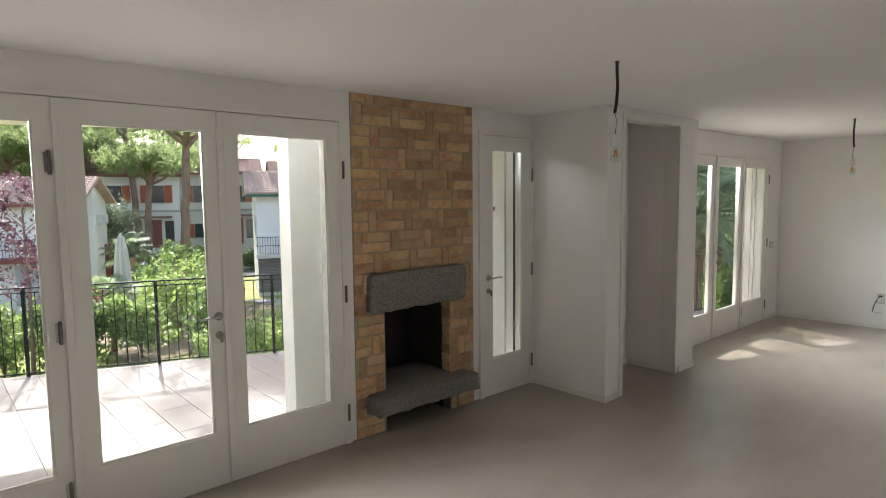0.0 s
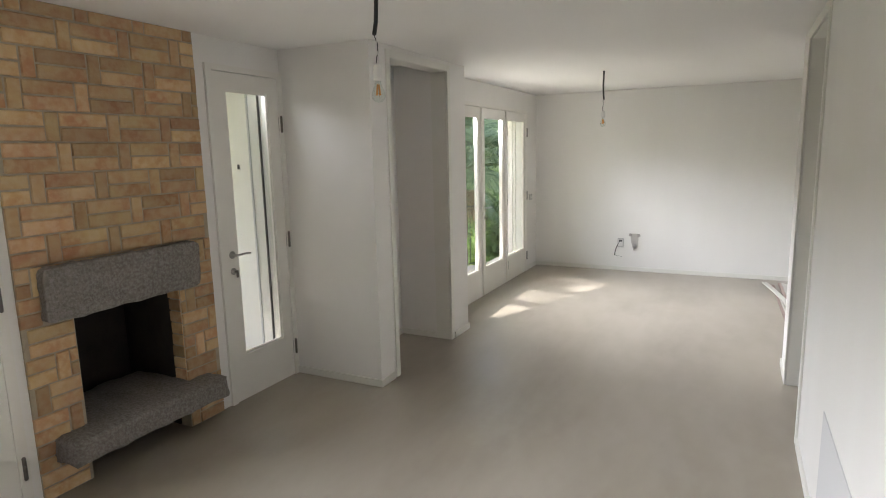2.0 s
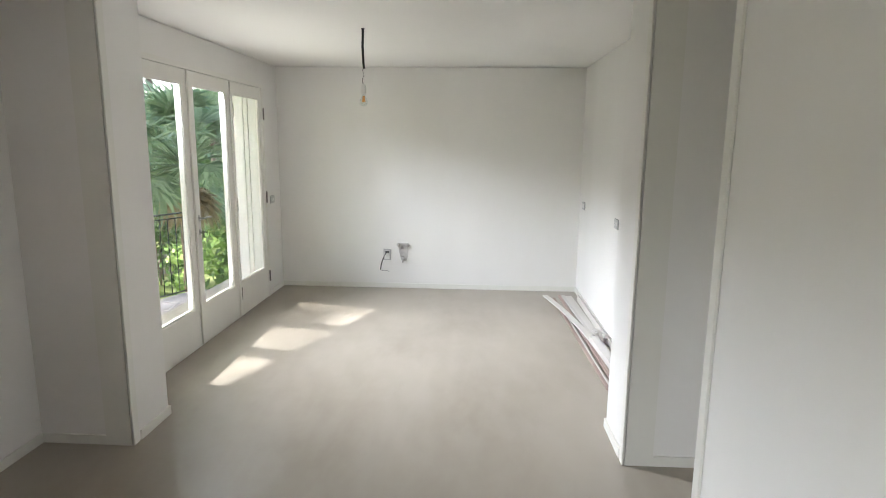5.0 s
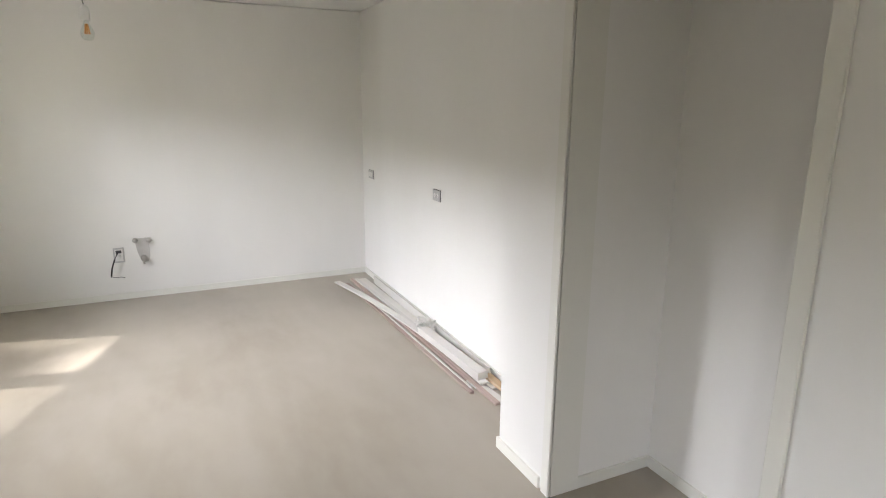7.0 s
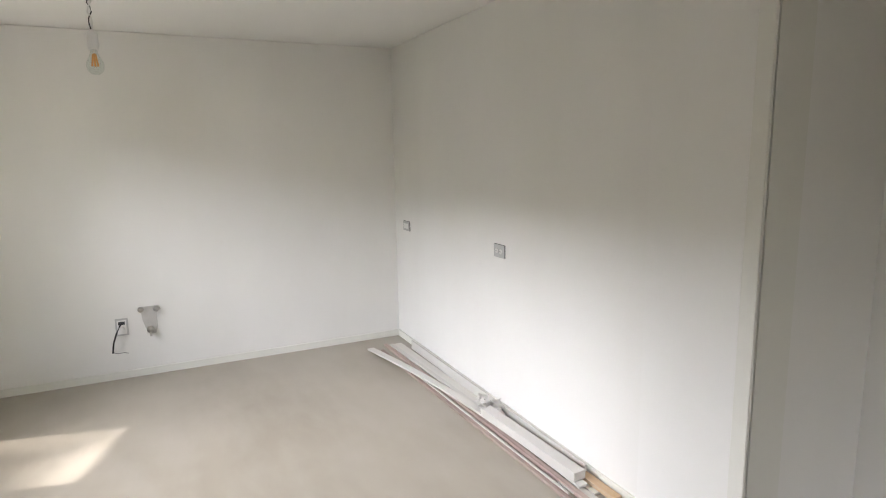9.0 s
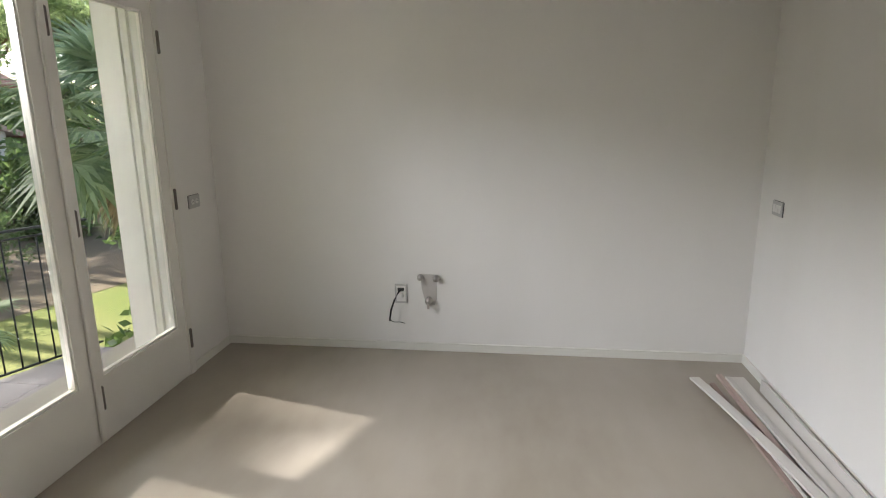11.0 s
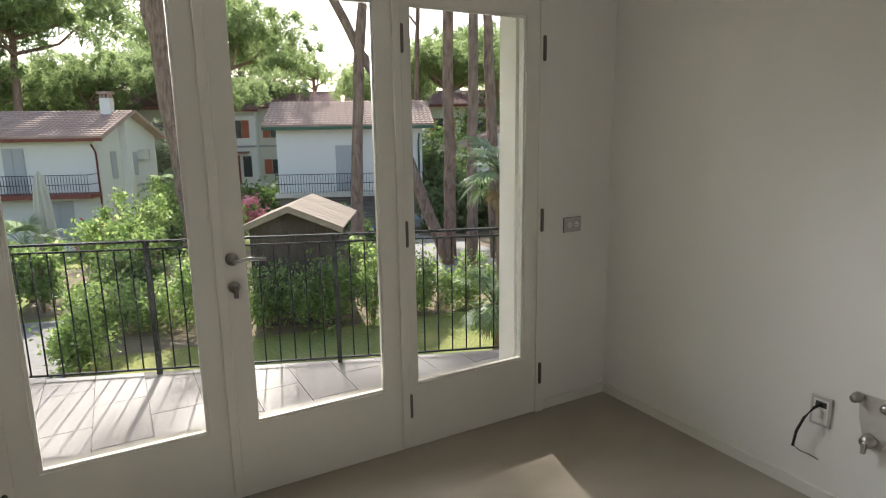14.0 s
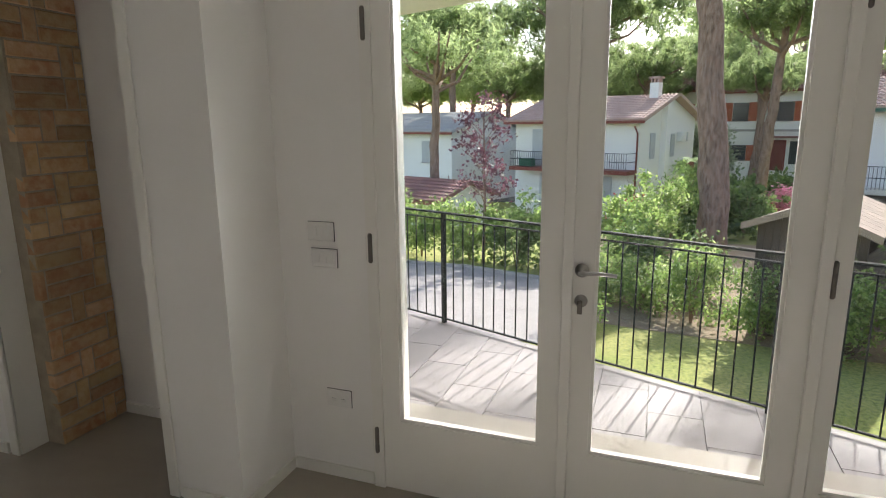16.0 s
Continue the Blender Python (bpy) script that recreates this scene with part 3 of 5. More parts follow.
bm = bmesh.new()
ys = [-400, -60, -20, 0, 8, 15] + [15 + 25 * i / 20 for i in range(1, 21)] + [60, 120, 400, 1500]
xs = [-1500, -200, -60, -20, 0, 20, 60, 200, 1500]
g = [[bm.verts.new((x, y, gz(x, y))) for x in xs] for y in ys]
for j in range(len(ys) - 1):
    for i in range(len(xs) - 1):
        bm.faces.new((g[j][i], g[j][i + 1], g[j + 1][i + 1], g[j + 1][i]))
structure("ground", bm, GRASS, "mown lawn, patchy green and yellow")


def flat_poly(name, pts, lift, mat, label):
    bm = bmesh.new()
    f = bm.faces.new([bm.verts.new((x, y, gz(x, y) + lift)) for x, y in pts])
    if f.normal.z < 0:
        f.normal_flip()
    return structure(name, bm, mat, label)


flat_poly("pavement", [(-14, 9.5), (3.1, 9.2), (3.4, 13.9), (-0.5, 15.0), (-14, 15.0)], 0.03, PAVING, "pale concrete drive in dappled shade")
flat_poly("planting_bed", [(3.6, 11.0), (14, 9.6), (24, 7.0), (26, 14.9), (3.6, 14.9)], 0.012, SOIL, "dry soil bed with pine litter")
structure("soil_strip", draped(bmesh.new(), [2.0, 8.0, 14.0, 30.0], 15.0, 24.0, 0.02), SOIL, "dry soil under the pines")
structure("road", draped(bmesh.new(), [-60, -20, 0, 20, 60], 42.0, 49.0, 0.02, 4), ASPHALT, "grey asphalt road")
structure("path", draped(bmesh.new(), [10.2, 12.5, 14.8, 17.5], 12.6, 26.5, 0.04), PAVING, "pale paved forecourt")
bm = bmesh.new()
kb = [((-14, 15.05), (-0.5, 15.05)), ((-0.5, 15.05), (3.45, 13.95)), ((3.45, 13.95), (3.15, 9.2))]
for (xa, ya), (xb, yb) in kb:
    d = Vector((xb - xa, yb - ya, 0)).normalized()
    nrm = Vector((-d.y, d.x, 0)) * 0.06
    z = -3.0
    c = [Vector((xa, ya, z)) - nrm, Vector((xb, yb, z)) - nrm, Vector((xb, yb, z)) + nrm, Vector((xa, ya, z)) + nrm]
    lo = [bm.verts.new(p - Vector((0, 0, 0.05))) for p in c]
    hi = [bm.verts.new(p + Vector((0, 0, 0.12))) for p in c]
    bm.faces.new(hi)
    for i in range(4):
        bm.faces.new((lo[i], lo[(i + 1) % 4], hi[(i + 1) % 4], hi[i]))
structure("kerb", bm, KERB, "pale concrete kerb")


# ---- foliage ----
def quads_mesh(name, centres, size, seed, mat, long=1.6, up=0.0):
    rng = np.random.default_rng(seed)
    n = len(centres)
    a = rng.normal(size=(n, 3))
    a[:, 2] *= 1 - up
    a /= np.linalg.norm(a, axis=1)[:, None] + 1e-9
    c = np.cross(a, rng.normal(size=(n, 3)))
    c /= np.linalg.norm(c, axis=1)[:, None] + 1e-9
    s = size * rng.uniform(0.6, 1.3, size=(n, 1))
    v = np.stack([centres - a * s * long * 0.5, centres + c * s * 0.45, centres + a * s * long * 0.5, centres - c * s * 0.45], 1).reshape(-1, 3)
    me = bpy.data.meshes.new(name)
    me.vertices.add(n * 4)
    me.vertices.foreach_set("co", v.ravel())
    me.loops.add(n * 4)
    me.loops.foreach_set("vertex_index", np.arange(n * 4))
    me.polygons.add(n)
    me.polygons.foreach_set("loop_start", np.arange(n) * 4)
    me.polygons.foreach_set("loop_total", np.full(n, 4))
    me.update()
    me.validate()
    me.materials.append(mat)
    return me


def cloud(seed, radii, clumps, per, spread, hollow=0.5, flat=0.0):
    """Leaf centres in clumps through an uneven ellipsoid."""
    rng = np.random.default_rng(seed)
    d = rng.normal(size=(clumps, 3))
    d /= np.linalg.norm(d, axis=1)[:, None]
    if flat:
        d[:, 2] = np.where(d[:, 2] < 0, d[:, 2] * flat, d[:, 2])
    r = rng.uniform(hollow, 1.05, size=(clumps, 1)) * (1 + 0.18 * np.sin(d[:, :1] * 5 + seed) * np.cos(d[:, 1:2] * 4 - seed))
    c = d * r * np.array(radii)
    k = rng.uniform(0.6, 1.3, size=clumps)
    p = np.repeat(c, per, 0) + rng.normal(size=(clumps * per, 3)) * spread * np.repeat(k, per)[:, None]
    return p


def trunk_mesh(name, pts, r0, r1, mat, n=12, seed=0):
    rng = random.Random(seed)
    bm = bmesh.new()
    P = [Vector(p) for p in pts]
    path = []
    m = 14
    for i in range(m + 1):
        u = i / m * (len(P) - 1)
        k = min(int(u), len(P) - 2)
        path.append(P[k].lerp(P[k + 1], u - k) + Vector((rng.uniform(-1, 1), rng.uniform(-1, 1), 0)) * r0 * 0.15 * (0 < i < m))
    tube(bm, path, r0, n, r1)
    for v in bm.verts:
        v.co += noise.noise_vector(v.co * 2.3 + Vector((seed, 0, 0))) * r0 * 0.16
    me = bpy.data.meshes.new(name)
    bm.to_mesh(me)
    bm.free()
    me.materials.append(mat)
    return me


CROWNS = [quads_mesh("crown", cloud(11 + i, (1, 1, 0.40), 250, 76, 0.042, 0.2, 0.6), 0.0155, 3 + i, NEEDLE, 5.5) for i in range(3)]
CROWNS.append(quads_mesh("crown", cloud(41, (1, 1, 0.34), 85, 50, 0.045, 0.1, 0.5), 0.018, 9, NEEDLE, 5.0))


def pine(x, y, r, height, crown_r, lean=(0, 0), label="tall maritime pine with a bare reddish-brown trunk", limbs=5, variant=0, crown_at=(0, 0), twist=0.0):
    z = gz(x, y) - 0.1
    t = thing("pine_tree", label, "tree", (x, y, z), "pines of the garden")
    top = Vector((lean[0], lean[1], height))
    mid = top * 0.5 + Vector((-lean[0] * 0.12, 0.1, 0))
    tk = new("trunk", trunk_mesh("trunk", [(0, 0, 0), mid, top], r, r * 0.55, BARK, 14, int(x * 10)))
    tk.parent = t
    rng = random.Random(int(x * 31 + y * 7))
    for i in range(limbs):
        a = 2 * math.pi * i / max(limbs, 1) + rng.uniform(-0.4, 0.4)
        h = rng.uniform(0.82, 1.0)
        p0 = top * h
        q = Vector((math.cos(a), math.sin(a), 0)) * crown_r * rng.uniform(0.45, 0.8)
        lm = new("limb", trunk_mesh("limb", [p0, p0 + q * 0.5 + Vector((0, 0, crown_r * 0.12)), top + q + Vector((crown_at[0], crown_at[1], crown_r * 0.22))], r * 0.42, r * 0.1, BARK, 7, i))
        lm.parent = t
    cr = new("crown", CROWNS[variant] if variant == 3 else CROWNS[variant % 3])
    cr.parent = t
    cr.location = top + Vector((crown_at[0], crown_at[1], crown_r * 0.12))
    cr.rotation_euler = (0, 0, twist + x)
    cr.scale = (crown_r, crown_r, crown_r * (1.05 if limbs > 6 else 0.95))
    return t


def bush(x, y, w, d, h, seed, mat=LEAF, leafsize=0.085, label="leafy green garden shrub", clumps=60, per=70, group="garden shrubs", spread=0.16, twigs=True):
    z = gz(x, y) - 0.02
    t = thing("shrub", label, "shrub", (x, y, z), group)
    bm = bmesh.new()
    rng = random.Random(seed)
    for i in range(7):
        a, q = rng.uniform(0, 6.28), rng.uniform(0.2, 0.75)
        tube(bm, [(0, 0, -0.02), (math.cos(a) * w * q * 0.3, math.sin(a) * d * q * 0.3, h * 0.45), (math.cos(a) * w * q, math.sin(a) * d * q, h * 0.85)], 0.025, 5, 0.008)
    part("stems", bm, BARK, t)
    pts = cloud(seed, (w, d, h * 0.5), clumps, per, spread, 0.35)
    pts[:, 2] = np.maximum(pts[:, 2] + h * 0.52, 0.04)
    fo = new("foliage", quads_mesh("foliage", pts, leafsize, seed, mat, 1.7))
    fo.parent = t
    return t


def fan(bm, centre, direction, radius, rng, blades=22):
    """A fan leaf: narrow pointed blades from one hub."""
    d = Vector(direction).normalized()
    side = d.cross(Vector((0, 0, 1))).normalized()
    nrm = side.cross(d)
    c = Vector(centre)
    for i in range(blades):
        a = radians(-115 + 230 * i / (blades - 1)) + rng.uniform(-0.03, 0.03)
        w = d * math.cos(a) + side * math.sin(a)
        L = radius * (0.75 + 0.25 * math.cos(a)) * rng.uniform(0.9, 1.05)
        q = w.cross(nrm) * radius * 0.045
        m1 = c + w * L * 0.55 + nrm * radius * 0.04
        tip = c + w * L - Vector((0, 0, radius * rng.uniform(0.05, 0.22)))
        va = [bm.verts.new(p) for p in (c, m1 - q, tip, m1 + q)]
        bm.faces.new(va)


def palm(x, y, crown_z, trunk_r, frond, count, seed, label):
    z = gz(x, y)
    t = thing("fan_palm", label, "palm", (x, y, z), "fan palms")
    h = crown_z - z
    rng = random.Random(seed)
    tk = new("trunk", trunk_mesh("trunk", [(0, 0, 0), (0.05, 0, h * 0.5), (0, 0, h)], trunk_r, trunk_r * 0.9, BARK, 10, seed))
    tk.parent = t
    stalks, green, dry = bmesh.new(), bmesh.new(), bmesh.new()
    for i in range(count):
        a = rng.uniform(0, 2 * math.pi)
        e = rng.uniform(-0.7, 1.2)
        d = Vector((math.cos(a) * math.cos(e), math.sin(a) * math.cos(e), math.sin(e)))
        s = frond * rng.uniform(0.6, 0.95)
        hub = Vector((0, 0, h)) + d * s
        tube(stalks, [(0, 0, h), Vector((0, 0, h)) + d * s * 0.5 + Vector((0, 0, 0.06)), hub], 0.014, 5, 0.008)
        fan(green, hub, d + Vector((0, 0, -0.35)), frond * rng.uniform(0.5, 0.7), rng)
    for i in range(count // 3):
        a = rng.uniform(0, 2 * math.pi)
        d = Vector((math.cos(a) * 0.5, math.sin(a) * 0.5, -1)).normalized()
        fan(dry, Vector((0, 0, h - 0.1)) + d * frond * 0.35, d, frond * 0.5, rng, 12)
    part("stalks", stalks, PALM, t)
    part("fronds", green, PALM, t)
    part("dead_fronds", dry, DRY, t, "dry brown hanging fronds")
    return t


# ---- houses ----
def ribbed_roof(bm, x0, x1, y0, z0, y1, z1, pitch=0.24, thick=0.1, flip=False):
    """A slope of rounded tiles from eave (y0, z0) to ridge (y1, z1)."""
    n = max(2, int((x1 - x0) / pitch) * 4)
    nrm = Vector((0, -(z1 - z0), (y1 - y0))).normalized()
    if nrm.z < 0:
        nrm = -nrm
    courses = max(6, int(math.hypot(y1 - y0, z1 - z0) / 0.36))
    grid = []
    for j in range(courses):
        for u, lift in ((j / courses, 0.045), ((j + 1) / courses, 0.0)):
            row = []
            for i in range(n + 1):
                hgt = (0.5 + 0.5 * math.cos(i * math.pi / 2)) * 0.06
                p = Vector((x0 + (x1 - x0) * i / n, y0 + (y1 - y0) * u, z0 + (z1 - z0) * u)) + nrm * (hgt + thick + lift)
                row.append(bm.verts.new(p))
            grid.append(row)
    rows = len(grid) - 1
    for a, c in zip(grid, grid[1:]):
        for i in range(n):
            bm.faces.new((a[i], a[i + 1], c[i + 1], c[i]))
    lo = [bm.verts.new((x, y, z)) for x, y, z in ((x0, y0, z0), (x1, y0, z0), (x1, y1, z1), (x0, y1, z1))]
    bm.faces.new(lo[::-1])
    bm.faces.new((lo[0], lo[1], grid[0][n], grid[0][0]))
    bm.faces.new((lo[1], lo[2], grid[rows][n], grid[0][n]))
    bm.faces.new((lo[3], lo[0], grid[0][0], grid[rows][0]))


def gable_house(name, label, at, rz, length, depth, eave, ridge, wall, roofmat, over=0.5, trim=None, category="house", base=-0.6, group=""):
    """Front along local x at y = 0, going back to y = depth; heights above the base."""
    h = thing(name, label, category, at, group, rz=radians(rz))
    bm = bmesh.new()
    pro = [(0, base), (depth, base), (depth, eave), (depth / 2, ridge), (0, eave)]
    a = [bm.verts.new((0, y, z)) for y, z in pro]
    c = [bm.verts.new((length, y, z)) for y, z in pro]
    bm.faces.new(a)
    bm.faces.new(c[::-1])
    for i in range(5):
        bm.faces.new((a[i], c[i], c[(i + 1) % 5], a[(i + 1) % 5]))
    part("wall", bm, wall, h)
    sl = (ridge - eave) / (depth / 2)
    bm = bmesh.new()
    ribbed_roof(bm, -over, length + over, -over, eave - sl * over + 0.02, depth / 2, ridge + 0.02)
    ribbed_roof(bm, -over, length + over, depth + over, eave - sl * over + 0.02, depth / 2, ridge + 0.02)
    part("roof", bm, roofmat, h)
    if trim:
        bm = bmesh.new()
        box(bm, -over, length + over, -over - 0.1, -over - 0.005, eave - sl * over - 0.06, eave - sl * over + 0.1)
        part("gutter", bm, trim, h)
    return h


def shutter_window(h, x, z, w, ht, mat, y=0.0, leaves=2, glass=False, slats=True):
    win = part("window", B(x, x + w, y - 0.03, y - 0.002, z, z + ht), DARKGLASS if glass else mat, h)
    if glass:
        for s0 in (x - w * 0.55, x + w * 1.02):
            part("shutter", B(s0, s0 + w * 0.52, y - 0.07, y - 0.032, z - 0.02, z + ht + 0.02), mat, win)
    else:
        for i in range(leaves):
            a = x + w * i / leaves + 0.03
            bm = bmesh.new()
            box(bm, a, a + w / leaves - 0.06, y - 0.06, y - 0.031, z + 0.03, z + ht - 0.03)
            k = z + 0.12
            while k < z + ht - 0.1:
                box(bm, a + 0.05, a + w / leaves - 0.11, y - 0.075, y - 0.061, k, k + 0.035)
                k += 0.09
            part("shutter", bm, mat, win)
    part("sill", B(x - 0.06, x + w + 0.06, y - 0.1, y - 0.004, z - 0.07, z - 0.005), KERB, win)
    return win


def house_balcony(h, x0, x1, z, depth, slab, n=None):
    part("balcony_slab", B(x0, x1, -depth, -0.002, z - 0.22, z), slab, h)
    bm = bmesh.new()
    for q in (0.5, 0.98):
        box(bm, x0 + 0.03, x1 - 0.03, -depth + 0.02, -depth + 0.05, z + q - 0.03, z + q)
        box(bm, x0 + 0.03, x0 + 0.06, -depth + 0.06, -0.01, z + q - 0.03, z + q)
        box(bm, x1 - 0.06, x1 - 0.03, -depth + 0.06, -0.01, z + q - 0.03, z + q)
    x = x0 + 0.05
    while x < x1:
        box(bm, x, x + 0.02, -depth + 0.025, -depth + 0.045, z, z + 0.95)
        x += 0.14
    part("balcony_railing", bm, IRON, h)


def chimney(h, x, y, z, top, mat=HOUSEWALL, w=0.55):
    c = part("chimney", B(x, x + w, y, y + w, z, top - 0.35), mat, h)
    part("chimney_cap", B(x - 0.08, x + w + 0.08, y - 0.08, y + w + 0.08, top - 0.12, top), ROOFTILE, c)
    bm = bmesh.new()
    for i in range(3):
        box(bm, x + 0.02 + i * (w - 0.14) / 2, x + 0.12 + i * (w - 0.14) / 2, y + 0.02, y + w - 0.02, top - 0.345, top - 0.125)
    part("chimney_vent", bm, ROOFTILE, c)


def placed(px, py, base, rz, lx):
    """The origin of a house whose local point (lx, 0) stands at (px, py)."""
    return (px - lx * math.cos(radians(rz)), py - lx * math.sin(radians(rz)), base)


RZ = -22.0
h1 = gable_house("villa", "white two-storey villa with a grey-brown tiled roof and dark red eaves", placed(3.9, 33.0, -3.7, RZ, 8.4), RZ, 8.4, 8.6, 5.4, 6.75, HOUSEWALL, ROOFTILE, 0.55, REDDOOR)
house_balcony(h1, 0.4, 8.4, 2.55, 1.3, REDDOOR)
for x, w in ((1.3, 1.7), (3.8, 1.05)):
    shutter_window(h1, x, 2.6, w, 2.25, SHUTTER)
shutter_window(h1, 1.9, 0.1, 1.2, 2.0, SHUTTER)
shutter_window(h1, 5.6, 0.1, 1.3, 2.0, SHUTTER)
chimney(h1, 7.4, 3.4, 6.0, 7.9, HOUSEWALL)
part("gable_window", B(8.402, 8.45, 1.5, 2.2, 3.1, 4.6), SHUTTER, h1)
part("gable_window", B(8.402, 8.45, 4.6, 5.2, 3.1, 4.5), SHUTTER, h1)
part("chimney_breast", B(8.402, 8.75, 3.0, 3.7, -0.6, 6.3), HOUSEWALL, h1)
part("air_conditioner", B(8.402, 8.75, 5.5, 6.3, 4.0, 4.6, bevel=0.03), PLASTIC, h1)
part("air_conditioner", B(8.402, 8.75, 6.6, 7.3, 4.0, 4.6, bevel=0.03), PLASTIC, h1)
part("downpipe", tube(bmesh.new(), [(8.35, -0.5, 5.0), (8.35, -0.08, 4.6), (8.35, -0.08, -0.1)], 0.05, 8), REDDOOR, h1)
part("door_awning", B(8.402, 8.6, 7.5, 8.4, 0.0, 2.6), REDDOOR, h1)
part("wash_tub", B(0.9, 1.9, -1.0, -0.5, 2.56, 3.05, bevel=0.05), GREENBOX, h1)
part("wall_lamp", lathe(bmesh.new(), [(0.0, 4.95), (0.12, 4.97), (0.16, 5.05), (0.0, 5.1)], 14, (3.3, -0.15, 0.0)), DARKGLASS, h1)

h2 = gable_house("villa", "white two-storey house with a pale tiled roof and green gutter", placed(12.1, 28.6, -3.6, RZ, 0.0), RZ, 7.6, 6.5, 5.75, 6.95, HOUSEWALL, ROOFTILE, 0.6, GREENTRIM)
house_balcony(h2, -0.1, 7.7, 2.25, 0.9, HOUSECREAM)
for x in (3.0, 5.3):
    shutter_window(h2, x, 2.3, 1.25, 2.35, SHUTTER)
bm = bmesh.new()
for i in range(14):
    box(bm, 0.0, 7.6, -0.10, -0.004, 0.0 + i * 0.15, 0.13 + i * 0.15)
part("board_cladding", bm, SLAT, h2)
part("gable_window", B(-0.05, -0.002, 1.5, 2.2, 3.2, 4.4), SHUTTER, h2)
part("downpipe", tube(bmesh.new(), [(7.4, -0.5, 5.2), (7.4, -0.1, 4.8), (7.4, -0.1, -0.1)], 0.05, 8), GREENTRIM, h2)

h3 = gable_house("villa", "white house with a pale gabled roof among the pines", placed(27.0, 20.0, -4.0, 60.0, 0.0), 60.0, 9.0, 7.0, 5.0, 6.4, HOUSEWALL, ROOFTILE, 0.5, REDDOOR)
shutter_window(h3, 2.0, 2.8, 1.3, 1.6, SHUTTER)
h4 = gable_house("villa", "white neighbouring house with a pale roof behind the plum tree", placed(-9.2, 38.5, -4.1, RZ, 10.0), RZ, 10.0, 8.6, 5.1, 6.4, HOUSEWALL, ROOFGREY, 0.5, REDDOOR)
shutter_window(h4, 7.0, 2.8, 1.2, 1.6, SHUTTER)
part("gable_window", B(10.002, 10.05, 3.6, 4.4, 3.4, 4.6), SHUTTER, h4)
h5 = gable_house("garage", "low garage with a reddish tiled roof", placed(-4.9, 24.5, -3.9, RZ, 4.0), RZ, 4.0, 4.0, 1.75, 2.45, HOUSEWALL, ROOFRED, 0.4, REDDOOR)


def terrace(at, rz, units, seed, roofmat, group):
    rng = random.Random(seed)
    for i in range(units):
        off = (i % 2) * 1.3
        u = math.cos(radians(rz)), math.sin(radians(rz))
        px, py = at[0] + u[0] * 7.6 * i - u[1] * off, at[1] + u[1] * 7.6 * i + u[0] * off
        hs = gable_house("terraced_house", "cream terraced house with a dark red roof and terracotta shutters", (px, py, -4.5), rz, 7.58, 9.0, 8.7 + off * 0.25, 10.3 + off * 0.25, HOUSECREAM if i % 2 else HOUSEWALL, roofmat, 0.45, REDDOOR, group=group)
        for x in (1.2, 4.9):
            shutter_window(hs, x, 6.0, 1.35, 1.65, TERRA, glass=True)
        shutter_window(hs, 1.2, 2.4, 1.4, 1.4, TERRA, glass=True)
        part("string_course", B(0.0, 7.58, -0.12, -0.004, 5.05, 5.25), KERB, hs)
        part("door", B(4.6, 5.9, -0.05, -0.002, 1.6, 4.3), REDDOOR, hs)
        part("porch_roof", B(3.9, 6.9, -1.3, -0.13, 4.5, 4.68), ROOFRED, hs)
        part("side_window", B(6.2, 7.0, -0.04, -0.002, 2.2, 4.2), DARKGLASS, hs)
        chimney(hs, 2.2 + rng.uniform(0, 2), 3.6, 9.3, 11.4 + off * 0.25)


terrace((-4.0, 66.0), -22.0, 4, 5, ROOFRED, "terraced houses across the road")
terrace((25.5, 54.0), -22.0, 4, 6, ROOFRED, "terraced houses across the road")
blk = gable_house("apartment_block", "pale blue-white apartment block far behind the pines", placed(-14.0, 96.0, -4.5, -10.0, 0.0), -10.0, 26.0, 12.0, 12.5, 13.0, HOUSEWALL, ROOFGREY, 0.3)
for i in range(6):
    for z in (3.5, 6.6, 9.7):
        shutter_window(blk, 1.5 + i * 4.1, z, 1.6, 1.5, GREENTRIM if i % 2 else SHUTTER)

# ---- shed ----
shed = thing("garden_shed", "dark brown wooden garden shed with a weathered board roof", "shed", (7.16, 11.4, gz(9, 13.5)), rz=radians(-27))
SW, SD, SE, SR = 2.0, 2.7, 2.45, 2.86
for k in range(13):
    a = SW * k / 13
    zt = SE + (SR - SE) * (1 - abs((a + SW / 26) - SW / 2) / (SW / 2))
    part("front_board", B(a + 0.004, a + SW / 13 - 0.004, 0.0, 0.03, 0, zt), SHEDWOOD, shed)
for k in range(14):
    for xx in (0.0, SW - 0.03):
        part("side_board", B(xx, xx + 0.03, 0.035, SD, k * 0.146, k * 0.146 + 0.138), SHEDWOOD, shed)
part("back_wall", B(0.0, SW, SD + 0.005, SD + 0.035, 0, SE), SHEDWOOD, shed)
